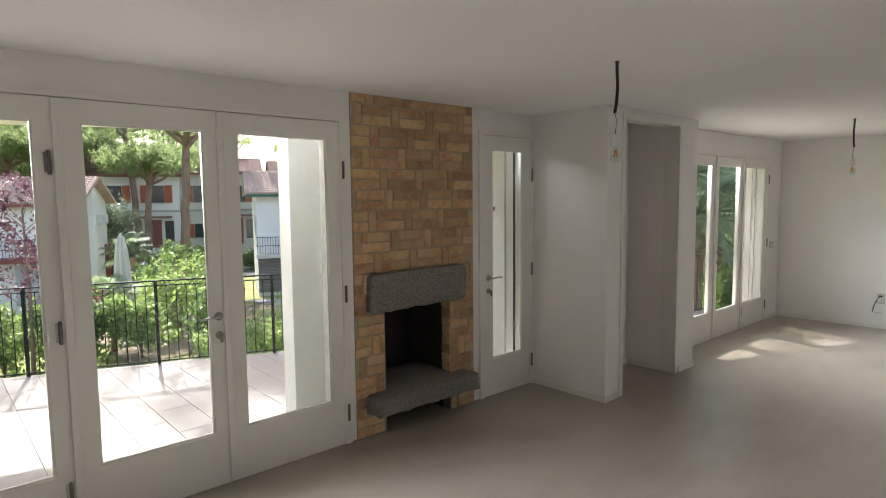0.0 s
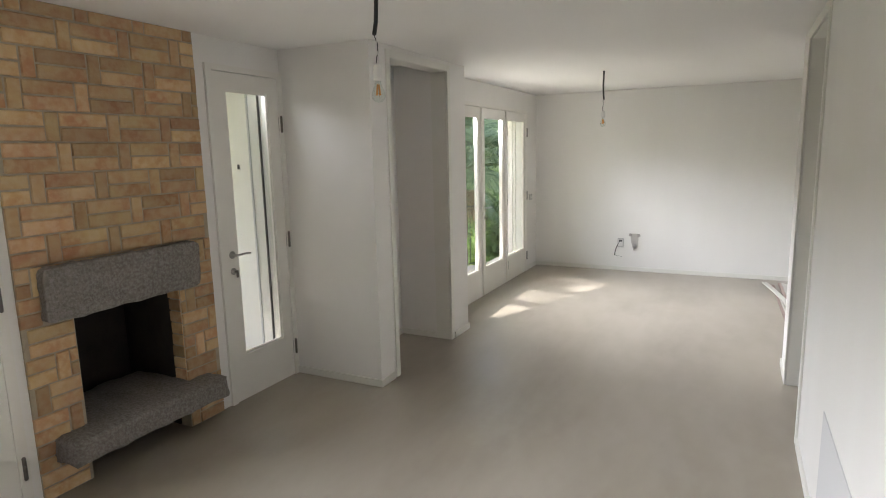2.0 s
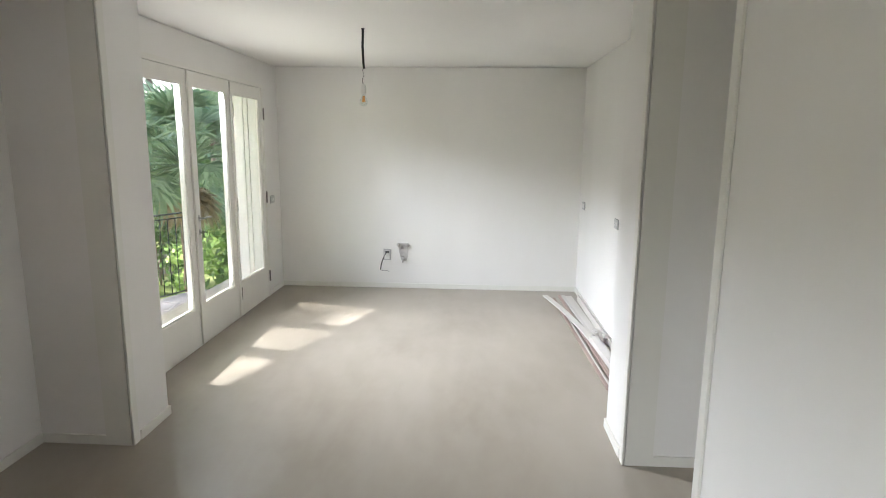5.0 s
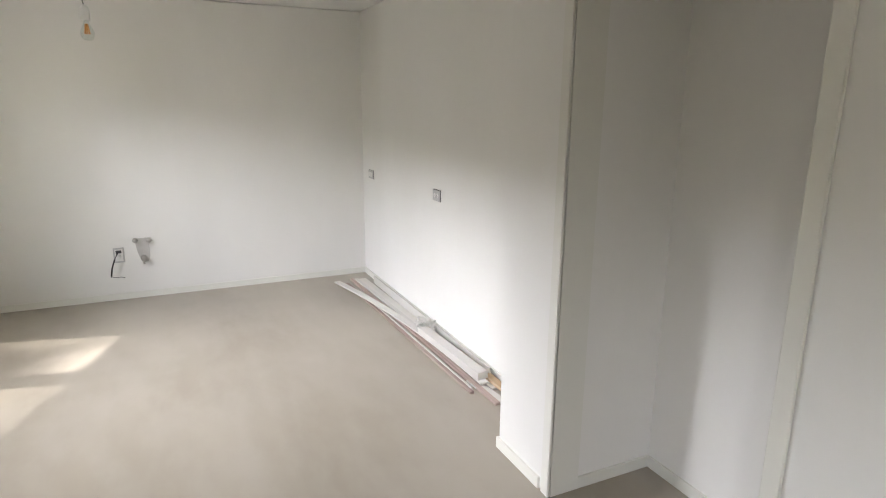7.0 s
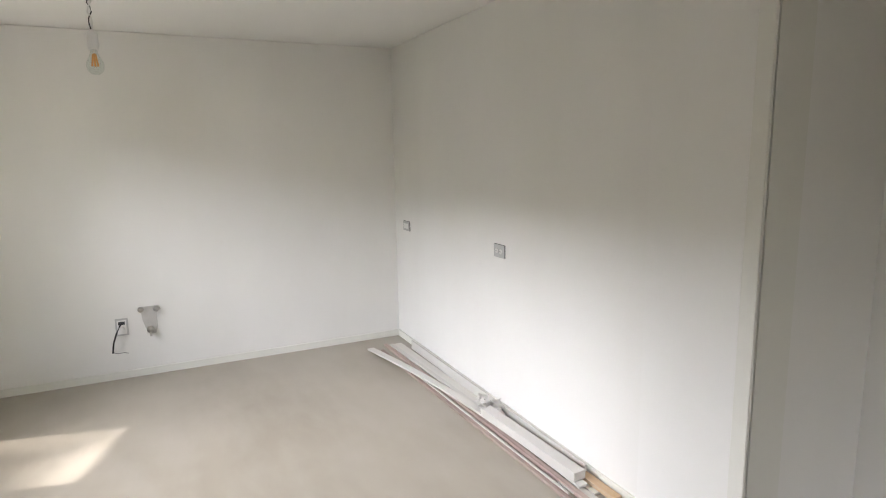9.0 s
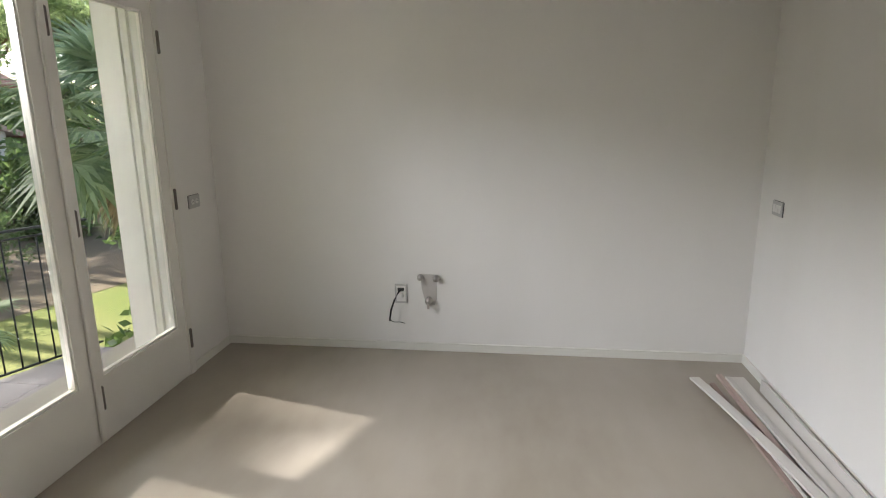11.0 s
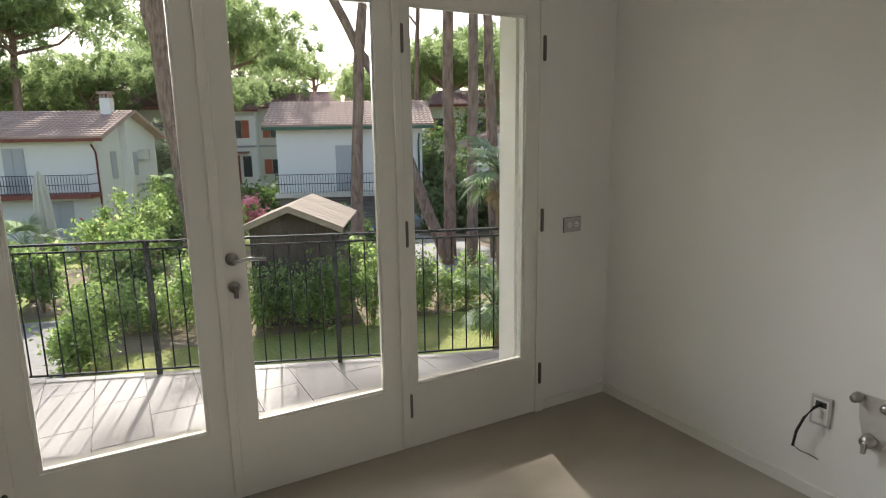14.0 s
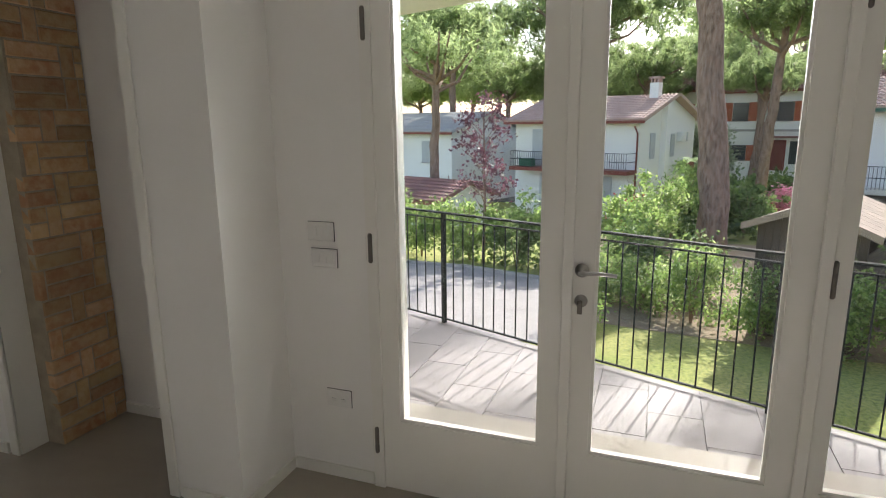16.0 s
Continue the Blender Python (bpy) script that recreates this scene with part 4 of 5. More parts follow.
for sgn in (-1, 1):
    for k in range(9):
        bm = bmesh.new()
        y0, y1 = -0.25 + (SD + 0.45) * k / 9 + 0.006, -0.25 + (SD + 0.45) * (k + 1) / 9 - 0.006
        ex, ez = SW / 2 + sgn * (SW / 2 + 0.25), SE - 0.1
        v = [bm.verts.new(p) for p in ((SW / 2, y0, SR + 0.06), (ex, y0, ez + 0.06), (ex, y1, ez + 0.06), (SW / 2, y1, SR + 0.06), (SW / 2, y0, SR + 0.10), (ex, y0, ez + 0.10), (ex, y1, ez + 0.10), (SW / 2, y1, SR + 0.10))]
        for q in ((3, 2, 1, 0), (4, 5, 6, 7), (0, 1, 5, 4), (1, 2, 6, 5), (2, 3, 7, 6), (3, 0, 4, 7)):
            bm.faces.new([v[i] for i in q])
        part("roof_board", bm, SHEDROOF, shed)
    bm = bmesh.new()
    v = [bm.verts.new(p) for p in ((SW / 2, -0.275, SR - 0.04), (ex, -0.275, ez - 0.04), (ex, -0.255, ez - 0.04), (SW / 2, -0.255, SR - 0.04), (SW / 2, -0.275, SR + 0.11), (ex, -0.275, ez + 0.11), (ex, -0.255, ez + 0.11), (SW / 2, -0.255, SR + 0.11))]
    for q in ((3, 2, 1, 0), (4, 5, 6, 7), (0, 1, 5, 4), (1, 2, 6, 5), (2, 3, 7, 6), (3, 0, 4, 7)):
        bm.faces.new([v[i] for i in q])
    part("barge_board", bm, SHEDROOF, shed)

# ---- parasol and car ----
ps = thing("parasol", "closed cream canvas parasol on a pole", "parasol", (2.6, 17.8, gz(2.6, 17.8)))
part("pole", tube(bmesh.new(), [(0, 0, 0), (0, 0, 3.75)], 0.03, 10), CANVAS, ps)
bm = bmesh.new()
prof = [(0.02, 3.72), (0.10, 3.6), (0.17, 3.2), (0.22, 2.6), (0.25, 2.0), (0.33, 1.45), (0.30, 1.35)]
rings = []
for r, z in prof:
    rings.append([bm.verts.new((math.cos(2 * math.pi * k / 24) * r * (1.12 if k % 3 else 0.72), math.sin(2 * math.pi * k / 24) * r * (1.12 if k % 3 else 0.72), z)) for k in range(24)])
for a, c in zip(rings, rings[1:]):
    for k in range(24):
        bm.faces.new((a[k], a[(k + 1) % 24], c[(k + 1) % 24], c[k]))
part("folded_canopy", bm, CANVAS, ps)
lathe(bm := bmesh.new(), [(0.0, 0), (0.32, 0), (0.30, 0.08), (0.05, 0.12), (0.0, 0.12)], 20)
part("base", bm, KERB, ps)

car = thing("parked_car", "silver-grey parked hatchback on the road", "car", (10.2, 44.5, gz(10, 44.5) + 0.03), rz=radians(-22))
bm = bmesh.new()
side = [(-2.0, 0.35), (-2.05, 0.75), (-1.9, 0.95), (-1.1, 1.02), (-0.5, 1.45), (1.2, 1.48), (1.85, 1.0), (2.0, 0.8), (2.0, 0.35)]
a = [bm.verts.new((x, -0.85 + 0.12 * (z > 1.1), z)) for x, z in side]
c = [bm.verts.new((x, 0.85 - 0.12 * (z > 1.1), z)) for x, z in side]
bm.faces.new(a)
bm.faces.new(c[::-1])
for i in range(len(side)):
    bm.faces.new((a[i], c[i], c[(i + 1) % len(side)], a[(i + 1) % len(side)]))
part("body", bm, CARPAINT, car)
part("side_glass", B(-0.45, 1.1, -0.80, -0.76, 1.05, 1.4), DARKGLASS, car)
for x in (-1.3, 1.25):
    for y in (-0.87, 0.70):
        bm = lathe(bmesh.new(), [(0.0, y), (0.30, y), (0.33, y + 0.04), (0.33, y + 0.15), (0.30, y + 0.18), (0.0, y + 0.18)], 18, (x, 0, 0.33), "y")
        part("wheel", bm, RUBBER, car)

car2 = copy_thing(car, pose(19.6, 27.0, gz(19.6, 27.0) + 0.03, 0, 0, 55))
BINBLUE, BINRED = material("blue_plastic", (0.04, 0.10, 0.24), 0.45), material("red_plastic", (0.45, 0.03, 0.03), 0.45)
for x, y, mat, lidmat, label in ((14.5, 23.4, BINRED, PLASTIC, "red plastic garden box with a white lid by the house"), (15.4, 23.3, BINBLUE, BINBLUE, "blue plastic garden box with a closed lid by the house")):
    bx = thing("garden_box", label, "box", (x, y, gz(x, y) + 0.04), rz=radians(-22))
    part("body", B(-0.42, 0.42, -0.25, 0.25, 0.0, 0.48, bevel=0.03), mat, bx)
    part("lid", B(-0.44, 0.44, -0.27, 0.27, 0.483, 0.56, bevel=0.02), lidmat, bx)

# ---- trees ----
# First two pines: unseen crowns shifted off their trunks to dapple the sun.
pine(7.05, 19.9, 0.54, 14.0, 4.4, (-1.3, 0.3), variant=3, crown_at=(-1.7, -4.0))
pine(11.6, 16.3, 0.22, 14.0, 3.4, (1.2, 0.0), "tall slim pine leaning slightly behind the shed", variant=3, crown_at=(-3.2, -2.5))
for i, (az, D, r, lx) in enumerate(((60.0, 21.0, 0.23, 0.0), (57.8, 20.0, 0.20, 0.3), (55.4, 21.5, 0.22, -0.6), (52.9, 26.0, 0.2, 0.3), (48.6, 24.0, 0.24, 0.2), (46.3, 27.0, 0.2, -0.4),
                                    (50.6, 31.0, 0.18, 0.2), (43.0, 30.0, 0.2, 0.0), (38.0, 26.0, 0.22, 0.3), (33.0, 30.0, 0.2, 0.0), (63.3, 37.0, 0.2, 0.4), (28.0, 24.0, 0.22, 0.3), (54.3, 38.0, 0.22, -0.5))):
    x, y = 4.4 + D * math.cos(radians(az)), -2.8 + D * math.sin(radians(az))
    pine(x, y, r, 14.5 + (i * 7 % 5) * 0.5, 3.4 + (i % 3) * 0.5, (lx, 0.3 * (i % 3 - 1)), "tall slim maritime pine with a bare grey-brown trunk", variant=i, twist=i * 1.1)
lp = pine(14.6, 14.9, 0.22, 13.0, 2.2, (-5.2, 2.6), "pine with a strongly leaning bare trunk", variant=1)
pine(-6.5, 27.5, 0.31, 8.6, 4.6, (0.3, 0.2), "broad pine with a forked bare trunk beside the garage", limbs=9, variant=3)
pine(13.6, 58.0, 0.36, 14.5, 4.0, (-1.0, 0.0), "tall bare-trunked pine before the terraced houses", limbs=6, variant=3)
pine(15.6, 59.0, 0.22, 13.5, 3.0, (0.8, 0.0), "slim bare-trunked pine before the terraced houses", limbs=4, variant=3)
# umbrella pines further off
for i, (x, y, h, cr) in enumerate(((-3.0, 52.0, 9.5, 6.0), (3.5, 57.0, 10.5, 5.5), (22.0, 70.0, 14.0, 6.0), (27.0, 68.0, 13.0, 5.0), (-12.0, 47.0, 13.0, 8.0), (-1.0, 48.0, 14.0, 9.0), (14.0, 78.0, 15.0, 7.0), (9.5, 60.0, 11.0, 5.0),
                                   (36.0, 60.0, 12.0, 6.0), (44.0, 52.0, 12.0, 6.5), (-16.0, 58.0, 12.0, 7.0), (-26.0, 60.0, 12.0, 7.0), (34.0, 40.0, 12.0, 6.0), (10.0, 66.0, 13.0, 6.0), (10.8, 37.0, 11.5, 5.6), (26.0, 34.0, 10.0, 5.0), (31.0, 29.0, 9.5, 5.0), (37.0, 24.0, 10.0, 5.5), (22.5, 37.0, 9.0, 4.5), (42.0, 34.0, 12.0, 7.0), (-7.0, 62.0, 9.0, 7.0), (3.0, 64.0, 8.5, 6.0), (-18.0, 72.0, 10.0, 8.0), (12.0, 50.0, 9.0, 4.5), (-12.5, 66.0, 9.5, 6.5), (-2.0, 70.0, 10.0, 7.0), (-9.0, 53.0, 9.0, 5.0), (-24.0, 70.0, 9.5, 7.0), (19.0, 62.0, 10.5, 5.0))):
    pine(x, y, 0.36, h, cr, (0.5 * (i % 3 - 1), 0.0), "broad umbrella pine with a flat green crown", limbs=8, variant=i, twist=i * 0.7)

# plum with thin red leaves
pl = thing("plum_tree", "slender purple-leaved plum tree with sparse dark red leaves", "tree", (-0.2, 15.8, gz(-0.2, 15.8)))
bm = bmesh.new()
prng = random.Random(4)
tips = []
tube(bm, [(0, 0, -0.05), (0.05, 0, 2.2), (0.0, 0, 4.8)], 0.06, 8, 0.02)
for i in range(26):
    z = 1.6 + 3.2 * i / 26
    a = prng.uniform(0, 6.28)
    L = prng.uniform(0.6, 1.4) * (1.15 - 0.12 * z)
    tip = Vector((math.cos(a) * L, math.sin(a) * L, z + 0.7))
    tube(bm, [(0, 0, z), tip * 0.5 + Vector((0, 0, z * 0.5)), tip], 0.015, 5, 0.004)
    tips.append(tip)
part("trunk", bm, BARK, pl)
prg = np.random.default_rng(9)
cs = np.concatenate([np.array(t) * q + np.array((0, 0, t.z * (1 - q))) * 1.0 + prg.normal(size=(24, 3)) * 0.15 for t in tips for q in (0.65, 1.0)])
fo = new("foliage", quads_mesh("foliage", cs, 0.085, 5, PLUM, 1.6))
fo.parent = pl

# ---- shrubs and palms ----
SH = ((3.9, 12.9, 0.8, 0.6, 1.3, 0), (4.9, 12.3, 0.7, 0.6, 1.4, 0), (6.0, 11.6, 0.65, 0.5, 1.9, 0), (7.3, 10.75, 0.8, 0.45, 1.8, 0), (8.5, 10.2, 0.75, 0.45, 2.1, 0), (9.7, 10.1, 0.9, 0.6, 2.1, 0), (11.0, 10.4, 0.7, 0.5, 1.5, 0),
      (12.3, 10.0, 0.7, 0.5, 1.4, 0), (4.3, 17.8, 1.5, 1.2, 2.5, 0), (5.0, 20.2, 1.6, 1.4, 3.1, 0), (5.7, 23.2, 1.5, 1.5, 3.3, 0), (13.8, 9.6, 0.8, 0.6, 1.3, 0), (15.5, 11.5, 1.4, 1.0, 2.2, 1), (17.5, 12.5, 1.5, 1.0, 2.4, 1),
      (10.9, 14.2, 0.6, 0.5, 1.3, 0), (8.9, 27.0, 1.2, 2.2, 2.5, 1), (9.9, 31.0, 1.2, 2.2, 2.6, 1), (4.6, 15.0, 1.0, 0.7, 1.7, 1), (6.2, 13.8, 1.0, 0.8, 1.6, 1),
      (2.5, 15.6, 1.0, 0.7, 2.1, 0), (0.9, 15.9, 1.2, 0.7, 2.3, 1), (-0.8, 16.2, 1.2, 0.7, 2.2, 0), (-2.6, 16.3, 1.3, 0.8, 2.3, 0), (-4.6, 16.8, 1.5, 0.8, 2.4, 1), (-7.0, 17.3, 1.6, 0.9, 2.4, 0), (-9.6, 17.8, 1.7, 1.0, 2.6, 1),
      (3.5, 10.3, 0.55, 0.45, 1.2, 0), (13.4, 21.5, 1.5, 1.0, 1.7, 1))
for i, (x, y, w, d, h, k) in enumerate(SH):
    bush(x, y, w, d, h, 20 + i, LEAF_DARK if k else LEAF, 0.062 if y < 14 else 0.088, "dense dark green garden shrub" if k else "loose light green shrub with open twigs", 38, 80 if y < 14 else 90)
for i, (x, y, w, d, h) in enumerate(((8.0, 30.5, 2.0, 1.2, 1.9), (6.8, 26.0, 1.5, 1.2, 2.2), (13.0, 42.0, 3.0, 1.2, 2.2), (22.0, 30.0, 3.5, 2.0, 4.0), (26.0, 27.0, 3.5, 2.5, 5.0), (30.0, 24.0, 4.0, 3.0, 6.0),
                                     (24.0, 40.0, 5.0, 3.0, 8.0), (32.0, 36.0, 6.0, 4.0, 9.0), (20.0, 22.5, 2.2, 1.6, 2.8), (36.0, 26.0, 6.0, 4.0, 9.0), (24.0, 16.0, 2.6, 2.0, 3.4), (30.0, 14.0, 4.0, 3.0, 6.0), (28.0, 6.0, 4.0, 3.0, 7.0), (40.0, 14.0, 7.0, 5.0, 10.0))):
    bush(x, y, w, d, h, 60 + i, LEAF_DARK, 0.22, "large dark green shrub thicket", 90, 60, "far thickets", 0.4)
bush(7.9, 43.5, 1.9, 1.7, 6.6, 89, OLIVE, 0.13, "round grey-green olive tree behind the villa", 150, 80, "far thickets", 0.3)
bush(12.2, 38.5, 1.4, 0.8, 1.9, 90, PINK, 0.14, "pink flowering oleander bush", 45, 45, "far thickets", 0.2)
REDFLOWER = leaf_material("red_flower", (0.45, 0.04, 0.04), (0.6, 0.10, 0.08), 0.4)
bush(3.6, 30.2, 1.1, 0.8, 1.5, 91, REDFLOWER, 0.12, "shrub covered in red flowers by the villa", 26, 26, "far thickets", 0.2)
for i in range(6):
    bush(6.0 + i * 3.6, 52.0 - i * 1.3, 1.9, 0.7, 1.7, 130 + i, LEAF_DARK, 0.16, "clipped dark green hedge along the road", 60, 50, "far thickets", 0.22)
palm(10.4, 5.7, 0.85, 0.10, 0.68, 26, 3, "fan palm with shaggy dry fronds under a green crown")
palm(9.9, 5.1, -1.3, 0.09, 0.62, 22, 4, "low bright green fan palm on the lawn")
palm(10.0, 2.2, 1.25, 0.11, 1.25, 60, 5, "tall fan palm close to the balcony")
palm(12.6, 3.6, 0.9, 0.11, 1.1, 44, 8, "tall fan palm behind another one")
for i, (x, y, w, d, h) in enumerate(((9.2, 1.6, 0.9, 0.8, 2.2), (11.2, 1.2, 1.2, 0.9, 2.6), (13.5, 2.0, 1.5, 1.2, 3.4), (16.0, 4.0, 2.0, 1.4, 4.0), (18.5, 7.5, 2.0, 1.6, 4.6), (20.0, 2.5, 2.5, 2.0, 6.0))):
    bush(x, y, w, d, h, 120 + i, LEAF if i % 2 else LEAF_DARK, 0.12, "leafy shrub beside the balcony corner", 60, 70)
palm(2.1, 17.2, -1.4, 0.10, 0.9, 18, 6, "small fan palm beside the parasol")
palm(7.2, 36.5, -1.4, 0.12, 1.3, 16, 7, "fan palm in front of the white villa")

# ---- balcony tiles ----
me_tile = mesh_of("tile", B(0.0015, 0.2985, 0.0015, 0.5985, 0, 0.012, bevel=0.0015), TILE)
bal = thing("balcony_paving", "large pale grey-beige balcony tiles with thin dark joints", "paving", (0, 0, -0.087))


def end_tile(parent, x, y):
    """A tile cut along the slanting edge of the balcony."""
    bm = bmesh.new()
    e0, e1 = rail_y(x) + 0.04 - y, rail_y(x + 0.3) + 0.04 - y
    q = ((0.0015, 0.0015), (0.2985, 0.0015), (0.2985, e1), (0.0015, e0))
    lo, hi = [bm.verts.new((a, c, 0)) for a, c in q], [bm.verts.new((a, c, 0.012)) for a, c in q]
    bm.faces.new(lo[::-1])
    bm.faces.new(hi)
    for k in range(4):
        bm.faces.new((lo[k], lo[(k + 1) % 4], hi[(k + 1) % 4], hi[k]))
    piece("tile", mesh_of("tile", bm, TILE), parent, (x, y, 0))


i = 0
x = -4.76
while x < 6.85:
    y0 = 0.36 if x < 2.2 else -0.06
    y = y0
    if i % 2:
        piece("tile", mesh_of("tile", B(0.0015, 0.2985, 0.0015, 0.2985, 0, 0.012, bevel=0.0015), TILE), bal, (x, y, 0))
        y += 0.3
    while y + 0.6 < rail_y(x + 0.3) + 0.04:
        piece("tile", me_tile, bal, (x, y, 0))
        y += 0.6
    if rail_y(x + 0.3) + 0.04 - y > 0.03:
        end_tile(bal, x, y)
    x += 0.3
    i += 1

# ---- loose and fixed things indoors ----
def bulb(x, y, label, sway):
    t = thing("hanging_bulb", label, "light bulb", (x, y, 0), "bare hanging bulbs")
    part("ceiling_hook", lathe(bmesh.new(), [(0.0, CH), (0.012, CH), (0.012, CH - 0.008), (0.004, CH - 0.012), (0.004, CH - 0.03), (0.0, CH - 0.03)], 10), DARK, t)
    part("sheath", tube(bmesh.new(), [(0.0, 0, CH - 0.01), (sway * 0.1, 0, 2.44), (sway * 0.5, 0.0, 2.37), (0.0, 0, 2.27), (-sway * 0.8, 0, 2.22)], 0.009, 8), RUBBER, t, "black cable sheath")
    for o in (-1, 1):
        pts = [(-sway * 0.8, 0, 2.24)]
        for k in range(1, 7):
            u = k / 7
            pts.append((-sway * 0.8 * (1 - u) + o * 0.010 * math.sin(k * 2.1) + sway * 0.6 * math.sin(u * 3.1), o * 0.008 * math.cos(k * 1.7), 2.24 - 0.13 * u))
        pts.append((o * 0.006, 0, 2.10))
        part("wire", tube(bmesh.new(), pts, 0.0022, 6), RUBBER if o < 0 else PLASTIC, t)
    part("socket", lathe(bmesh.new(), [(0.0, 2.105), (0.008, 2.105), (0.018, 2.095), (0.0195, 2.075), (0.0195, 2.045), (0.018, 2.035), (0.0, 2.035)], 18), PLASTIC, t)
    b = part("bulb", lathe(bmesh.new(), [(0.012, 2.034), (0.013, 2.022), (0.019, 2.008), (0.028, 1.990), (0.030, 1.975), (0.026, 1.958), (0.014, 1.947), (0.0, 1.945)], 20), BULBGLASS, t, "clear round glass bulb")
    b.visible_shadow = False
    bm = bmesh.new()
    for k in range(4):
        a = k * math.pi / 2
        tube(bm, [(math.cos(a) * 0.004, math.sin(a) * 0.004, 2.02), (math.cos(a) * 0.010, math.sin(a) * 0.010, 1.975)], 0.0032, 6)
    part("filament", bm, FILAMENT, b)
    return t


BULBGLASS = GLASS
FILAMENT = material("amber_filament", (0.85, 0.42, 0.12), 0.5)
bulb(0.63, -1.70, "clear filament bulb in a white holder, hung on bare wires", 0.02)
bulb(4.72, -1.82, "clear filament bulb in a white holder, hung on thin wires", -0.035)


def plate(name, label, at, rz, w, h, slots, finish=None):
    """A wall plate; it faces local -y."""
    t = thing(name, label, "socket" if "socket" in name else "switch", at, rz=radians(rz))
    # Thin dark ring that draws the shadow line round the cover plate.
    part("wall_gasket", B(-w / 2 - 0.0015, w / 2 + 0.0015, -0.002, -0.0004, -h / 2 - 0.0015, h / 2 + 0.0015), DARK, t)
    part("cover_plate", B(-w / 2, w / 2, -0.011, -0.0021, -h / 2, h / 2, bevel=0.003), finish or PLATE, t)
    for k in range(slots):
        a = -w / 2 + 0.012 + (w - 0.024) * k / slots
        e = -w / 2 + 0.012 + (w - 0.024) * (k + 1) / slots
        if "socket" in name:
            m = part("module", lathe(bmesh.new(), [(0.0, -0.012), (0.016, -0.012), (0.017, -0.0095), (0.0, -0.0095)], 16, ((a + e) / 2, 0, 0), "y"), PLASTIC, t)
            bm = bmesh.new()
            for q in (-0.007, 0.0, 0.007):
                lathe(bm, [(0.0, -0.0135), (0.0018, -0.0135), (0.0018, -0.0122), (0.0, -0.0122)], 8, ((a + e) / 2 + q, 0, 0), "y")
            part("pin_holes", bm, DARK, m)
        else:
            part("rocker", B(a + 0.001, e - 0.001, -0.0125, -0.0095, -0.022, 0.022, bevel=0.002), PLASTIC, t)
    return t


plate("wall_switch", "white three-rocker wall switch on the plaster", (6.70, -3.85, 1.025), 180, 0.125, 0.08, 3)
plate("wall_socket", "white round-module wall socket on the plaster", (5.19, -3.85, 1.03), 180, 0.12, 0.08, 2)
plate("wall_socket", "white double wall socket beside the balcony door", (6.68, -0.41, 1.045), 0, 0.12, 0.08, 2)
plate("wall_switch", "white three-rocker wall switch beside the balcony door", (3.79, -0.41, 1.145), 0, 0.125, 0.08, 3, PLASTIC)
plate("wall_switch", "white wall switch below another one", (3.80, -0.41, 1.03), 0, 0.125, 0.08, 3, PLASTIC)
plate("wall_socket", "white low wall socket near the skirting", (3.84, -0.41, 0.39), 0, 0.12, 0.08, 2, PLASTIC)

ks = thing("kitchen_socket", "white upright socket plate with a black cable hanging out", "socket", (6.96, -1.655, 0.395), rz=radians(-90))
part("cover_plate", B(-0.042, 0.042, -0.010, -0.0005, -0.065, 0.065, bevel=0.003), PLATE, ks)
part("inner_frame", B(-0.030, 0.030, -0.0101, -0.0095, -0.052, 0.052), PLASTIC, ks)
part("open_slot", B(-0.022, 0.022, -0.0115, -0.0102, 0.018, 0.042), DARK, ks)
bm = bmesh.new()
lathe(bm, [(0.0, -0.013), (0.017, -0.013), (0.018, -0.0105), (0.0, -0.0105)], 16, (0, 0, -0.012), "y")
part("module", bm, PLASTIC, ks)
part("cable", tube(bmesh.new(), [(0.0, -0.008, 0.03), (-0.01, -0.04, 0.02), (-0.035, -0.06, -0.03), (-0.06, -0.06, -0.10), (-0.072, -0.055, -0.175)], 0.006, 8), RUBBER, ks, "black flexible cable")
part("cable_end", tube(bmesh.new(), [(-0.072, -0.055, -0.17), (-0.04, -0.06, -0.182), (0.0, -0.058, -0.18), (0.03, -0.05, -0.192)], 0.002, 6), RUBBER, ks)

wp = thing("water_connections", "capped metal water pipe stubs in a patch of bare filler", "pipe fitting", (6.96, -1.84, 0.43), rz=radians(-90))
FILLER = material("bare_filler", (0.58, 0.56, 0.53), 0.9, second=(0.50, 0.48, 0.45), scale=14, amount=0.7, bump=0.3)
bm = bmesh.new()
fp = [(-0.05, 0.10), (-0.075, 0.075), (-0.05, 0.055), (-0.045, 0.0), (-0.03, -0.06), (0.0, -0.115), (0.04, -0.11), (0.055, -0.06), (0.055, 0.05), (0.085, 0.07), (0.07, 0.1)]
a = [bm.verts.new((x, -0.004, z)) for x, z in fp]
c = [bm.verts.new((x, -0.0005, z)) for x, z in fp]
bm.faces.new(a)
for i in range(len(fp)):
    bm.faces.new((a[i], a[(i + 1) % len(fp)], c[(i + 1) % len(fp)], c[i]))
part("filler_patch", bm, FILLER, wp)
for x, z, r in ((-0.05, 0.085, 0.017), (0.055, 0.08, 0.017), (0.005, -0.075, 0.022)):
    part("pipe_stub", lathe(bmesh.new(), [(0.0, -0.05), (r, -0.05), (r, -0.03), (r * 1.25, -0.028), (r * 1.25, -0.014), (r * 0.8, -0.012), (r * 0.8, -0.001), (0.0, -0.001)], 12, (x, 0, z), "y"), CHROME, wp)
part("tap_lever", B(-0.004, 0.012, -0.06, -0.045, -0.12, -0.075, bevel=0.002), CHROME, wp)

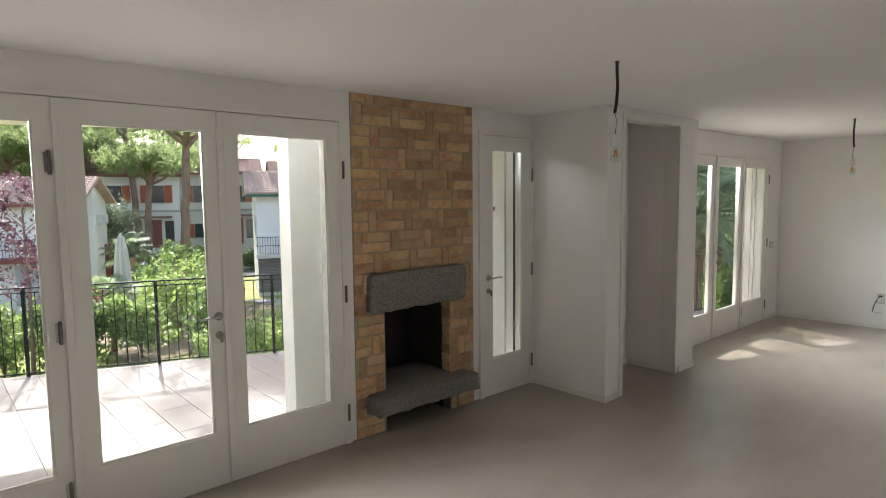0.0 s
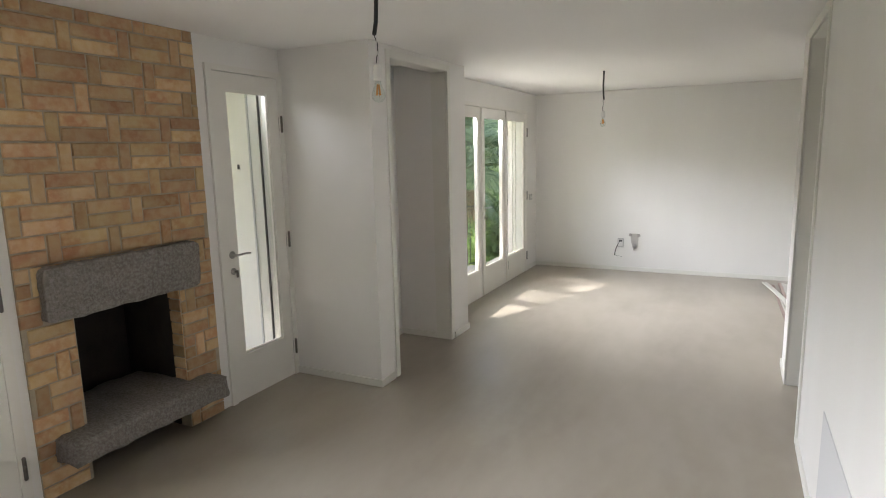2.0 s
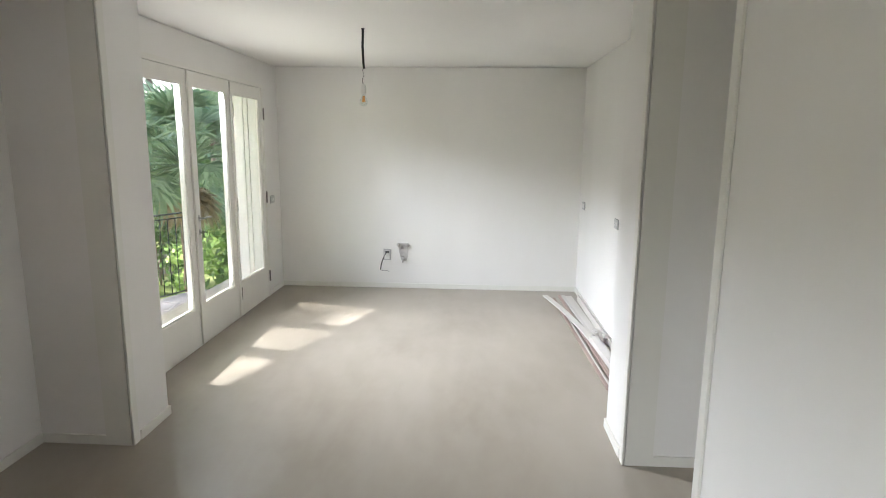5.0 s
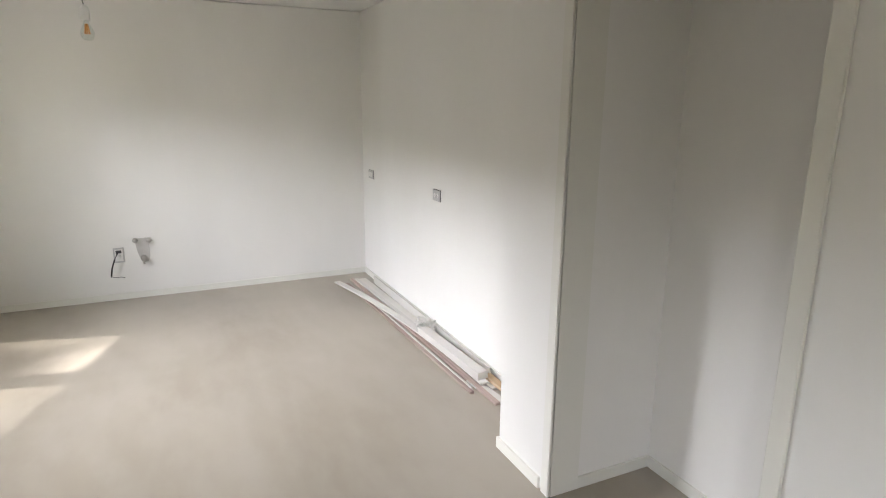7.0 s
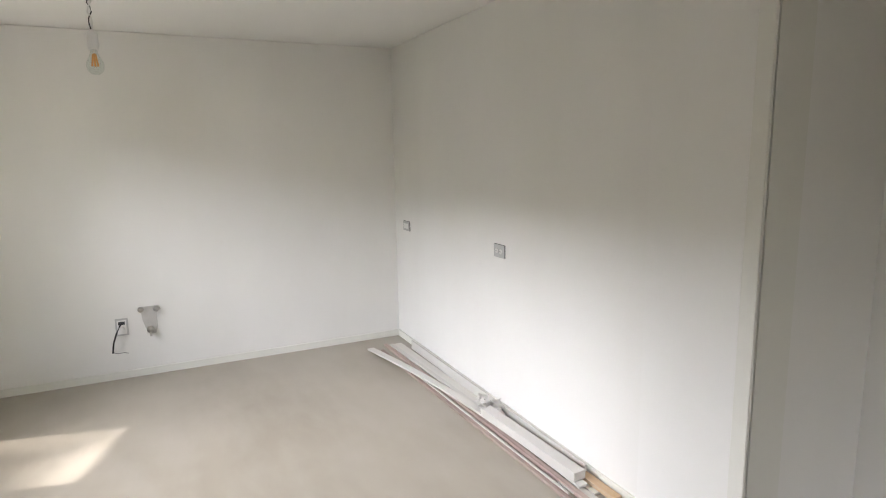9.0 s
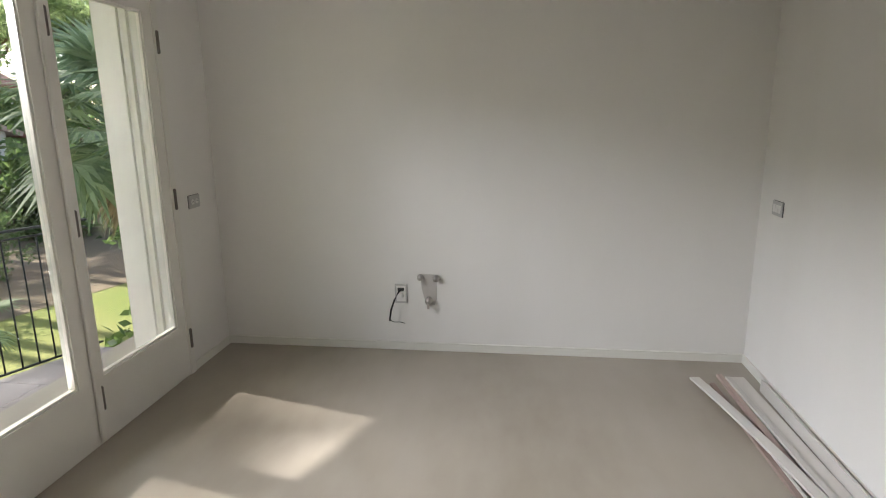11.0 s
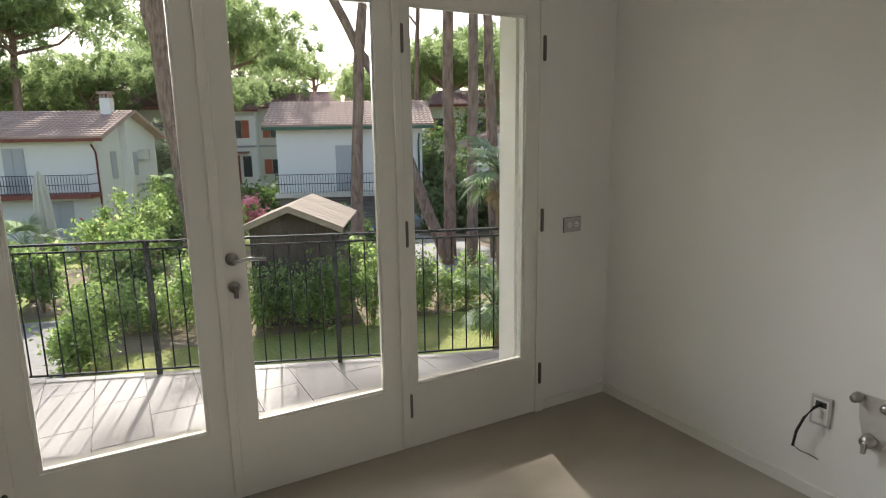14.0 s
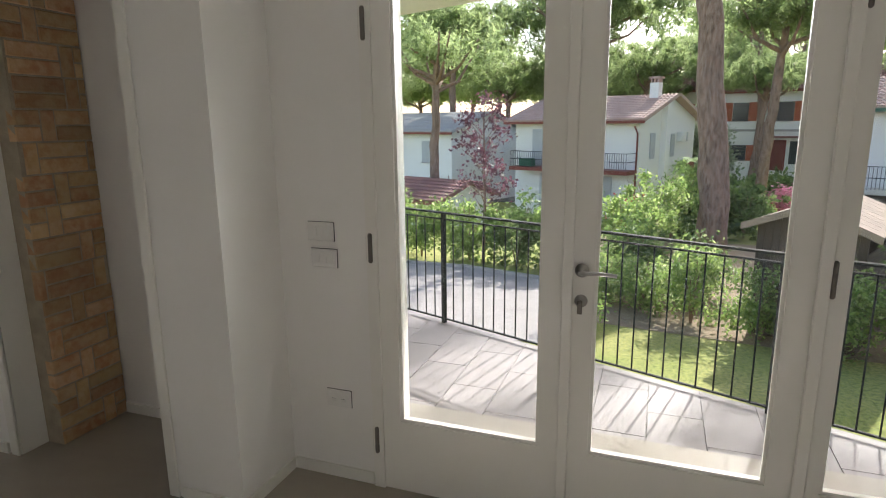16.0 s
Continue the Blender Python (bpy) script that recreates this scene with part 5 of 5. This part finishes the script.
pn = tagged(new("access_panel", mesh_of("access_panel", B(0.45, 1.33, YP + 0.0005, YP + 0.003, 0.058, 0.58), material("grey_filler_paint", (0.66, 0.66, 0.65), 0.8))), "flat pale grey panel low on the white wall", "wall panel")

# offcuts and strips against the wall
def strip(x0, y0, x1, y1, w, t, z, mat, label, name="timber_strip", bow=0.0, z1=None):
    dx, dy = x1 - x0, y1 - y0
    n = math.hypot(dx, dy)
    o = tagged(new(name), label, "timber strip", "offcuts along the wall")
    bm = bmesh.new()
    m = 14
    rows = []
    zz = z if z1 is None else z1
    for i in range(m + 1):
        u = i / m
        b = bow * 4 * u * (1 - u)
        h = z + (zz - z) * u
        rows.append([bm.verts.new(p) for p in ((n * u, b - w / 2, h), (n * u, b + w / 2, h), (n * u, b + w / 2, h + t), (n * u, b - w / 2, h + t))])
    for a, c in zip(rows, rows[1:]):
        for k in range(4):
            bm.faces.new((a[k], c[k], c[(k + 1) % 4], a[(k + 1) % 4]))
    bm.faces.new(rows[0])
    bm.faces.new(rows[-1][::-1])
    ob = new(name, mesh_of(name, bm, mat))
    bpy.data.objects.remove(o)
    ob.location, ob.rotation_euler = (x0, y0, 0), (0, 0, math.atan2(dy, dx))
    return tagged(ob, label, "timber strip", "offcuts along the wall")


strip(6.70, -3.72, 4.15, -3.79, 0.09, 0.012, 0.001, PLANK, "wide off-white primed skirting board offcut on the floor")
strip(6.62, -3.46, 4.20, -3.72, 0.055, 0.012, 0.026, PLANK, "long white primed strip bowed across the pile", bow=0.07)
strip(6.72, -3.63, 3.98, -3.685, 0.03, 0.018, 0.001, REDWOOD, "thin pinkish-brown timber batten on the floor")
strip(6.60, -3.555, 4.16, -3.615, 0.025, 0.015, 0.001, REDWOOD, "thin pinkish-brown timber batten at the edge of the pile")
strip(6.15, -3.585, 4.20, -3.632, 0.012, 0.02, 0.001, PLANK, "narrow white timber bead on the floor")
strip(6.66, -3.66, 4.30, -3.745, 0.03, 0.012, 0.020, PLANK, "narrow white timber bead lying on a batten")
strip(4.70, -3.785, 4.05, -3.80, 0.05, 0.02, 0.014, RAWWOOD, "raw pine batten with a sawn end")
strip(5.10, -3.69, 4.24, -3.73, 0.07, 0.045, 0.0395, PLANK, "thick white primed timber offcut on the pile")
strip(4.32, -3.69, 3.99, -3.72, 0.07, 0.01, 0.0005, PLANK, "short white offcut sticking out of the pile")
strip(6.55, -3.805, 4.30, -3.815, 0.012, 0.07, 0.001, PLANK, "off-white timber lath standing on edge against the skirting")
wr = tagged(new("plastic_wrap", quads_mesh("plastic_wrap", cloud(5, (0.11, 0.035, 0.022), 12, 12, 0.010, 0.4), 0.05, 5, PLANK, 2.0)), "crumpled whitish plastic wrap lying on the strips", "wrapping")
wr.location = (5.15, -3.74, 0.062)

# ---- bricks, last ----
BR_L, BR_H, JT = 0.25, 0.0665, 0.0095
cache = {}


def brick_mesh(w, h):
    key = (round(w, 3), round(h, 3))
    if key not in cache:
        bm = bmesh.new()
        e, d = 0.004, 0.05
        rg = random.Random(hash(key) % 1000)
        j = lambda: rg.uniform(-0.0012, 0.0012)
        back = [bm.verts.new(p) for p in ((0, d, 0), (w, d, 0), (w, d, h), (0, d, h))]
        mid = [bm.verts.new((x + j(), e + 0.001, z + j())) for x, z in ((0, 0), (w, 0), (w, h), (0, h))]
        fr = [bm.verts.new((x + j(), j() * 0.5, z + j())) for x, z in ((e, e), (w - e, e), (w - e, h - e), (e, h - e))]
        bm.faces.new(fr)
        for i in range(4):
            n = (i + 1) % 4
            bm.faces.new((mid[i], mid[n], fr[n], fr[i]))
            bm.faces.new((back[i], back[n], mid[n], mid[i]))
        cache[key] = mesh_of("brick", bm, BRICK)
    return cache[key]


def brickwork(parent, spans, z0, z1, place, seed):
    """Courses of two flat bricks and one upright, shifted from row to row."""
    rg = random.Random(seed)
    rh = 2 * BR_H + 2 * JT
    z = z0
    row = 0
    while z < z1 - 0.02:
        top = min(z + 2 * BR_H + JT, z1)
        for a, c in spans(z + rh / 2):
            x = -(0.0, 0.17, 0.09, 0.25, 0.13, 0.30)[row % 6] + rg.uniform(-0.02, 0.02)
            k = 0
            while x < c:
                w = BR_L if k % 2 == 0 else 0.062
                l, r = max(x, a), min(x + w, c)
                if r - l > 0.022:
                    w2 = round((r - l) * 250) / 250
                    hs = ((z, min(z + BR_H, top)), (z + BR_H + JT, top)) if k % 2 == 0 else ((z, top),)
                    for za, zb in hs:
                        if zb - za > 0.015:
                            p, q = place(l, za)
                            ob = piece("brick", brick_mesh(w2, round((zb - za) * 500) / 500), parent, p, q)
                            ob.location += Vector((0, rg.uniform(-0.002, 0.002), 0)) if q == 0 else Vector((rg.uniform(-0.002, 0.002), 0, 0))
                x += w + JT
                k += 1
        z += rh
        row += 1


brickwork(ch, lambda z: [(0.0, 0.255), (0.925, 1.188)] if z < 0.93 else ([(0.0, 0.105), (1.035, 1.188)] if z < 1.14 else [(0.0, 1.188)]), 0.004, CH - 0.002, lambda x, z: ((x, 0.0, z), 0.0), 3)
nb = thing("recess_brickwork", "old yellow brick lining on one side of the recess", "brick lining", (2.36, -0.64, 0))
part("mortar_bed", B(-0.225, -0.007, 0.0, 0.385, 0, CH - 0.01), MORTAR, nb)
brickwork(nb, lambda z: [(0.0, 0.385)], 0.004, CH - 0.012, lambda y, z: ((0.0, y, z), math.pi / 2), 8)
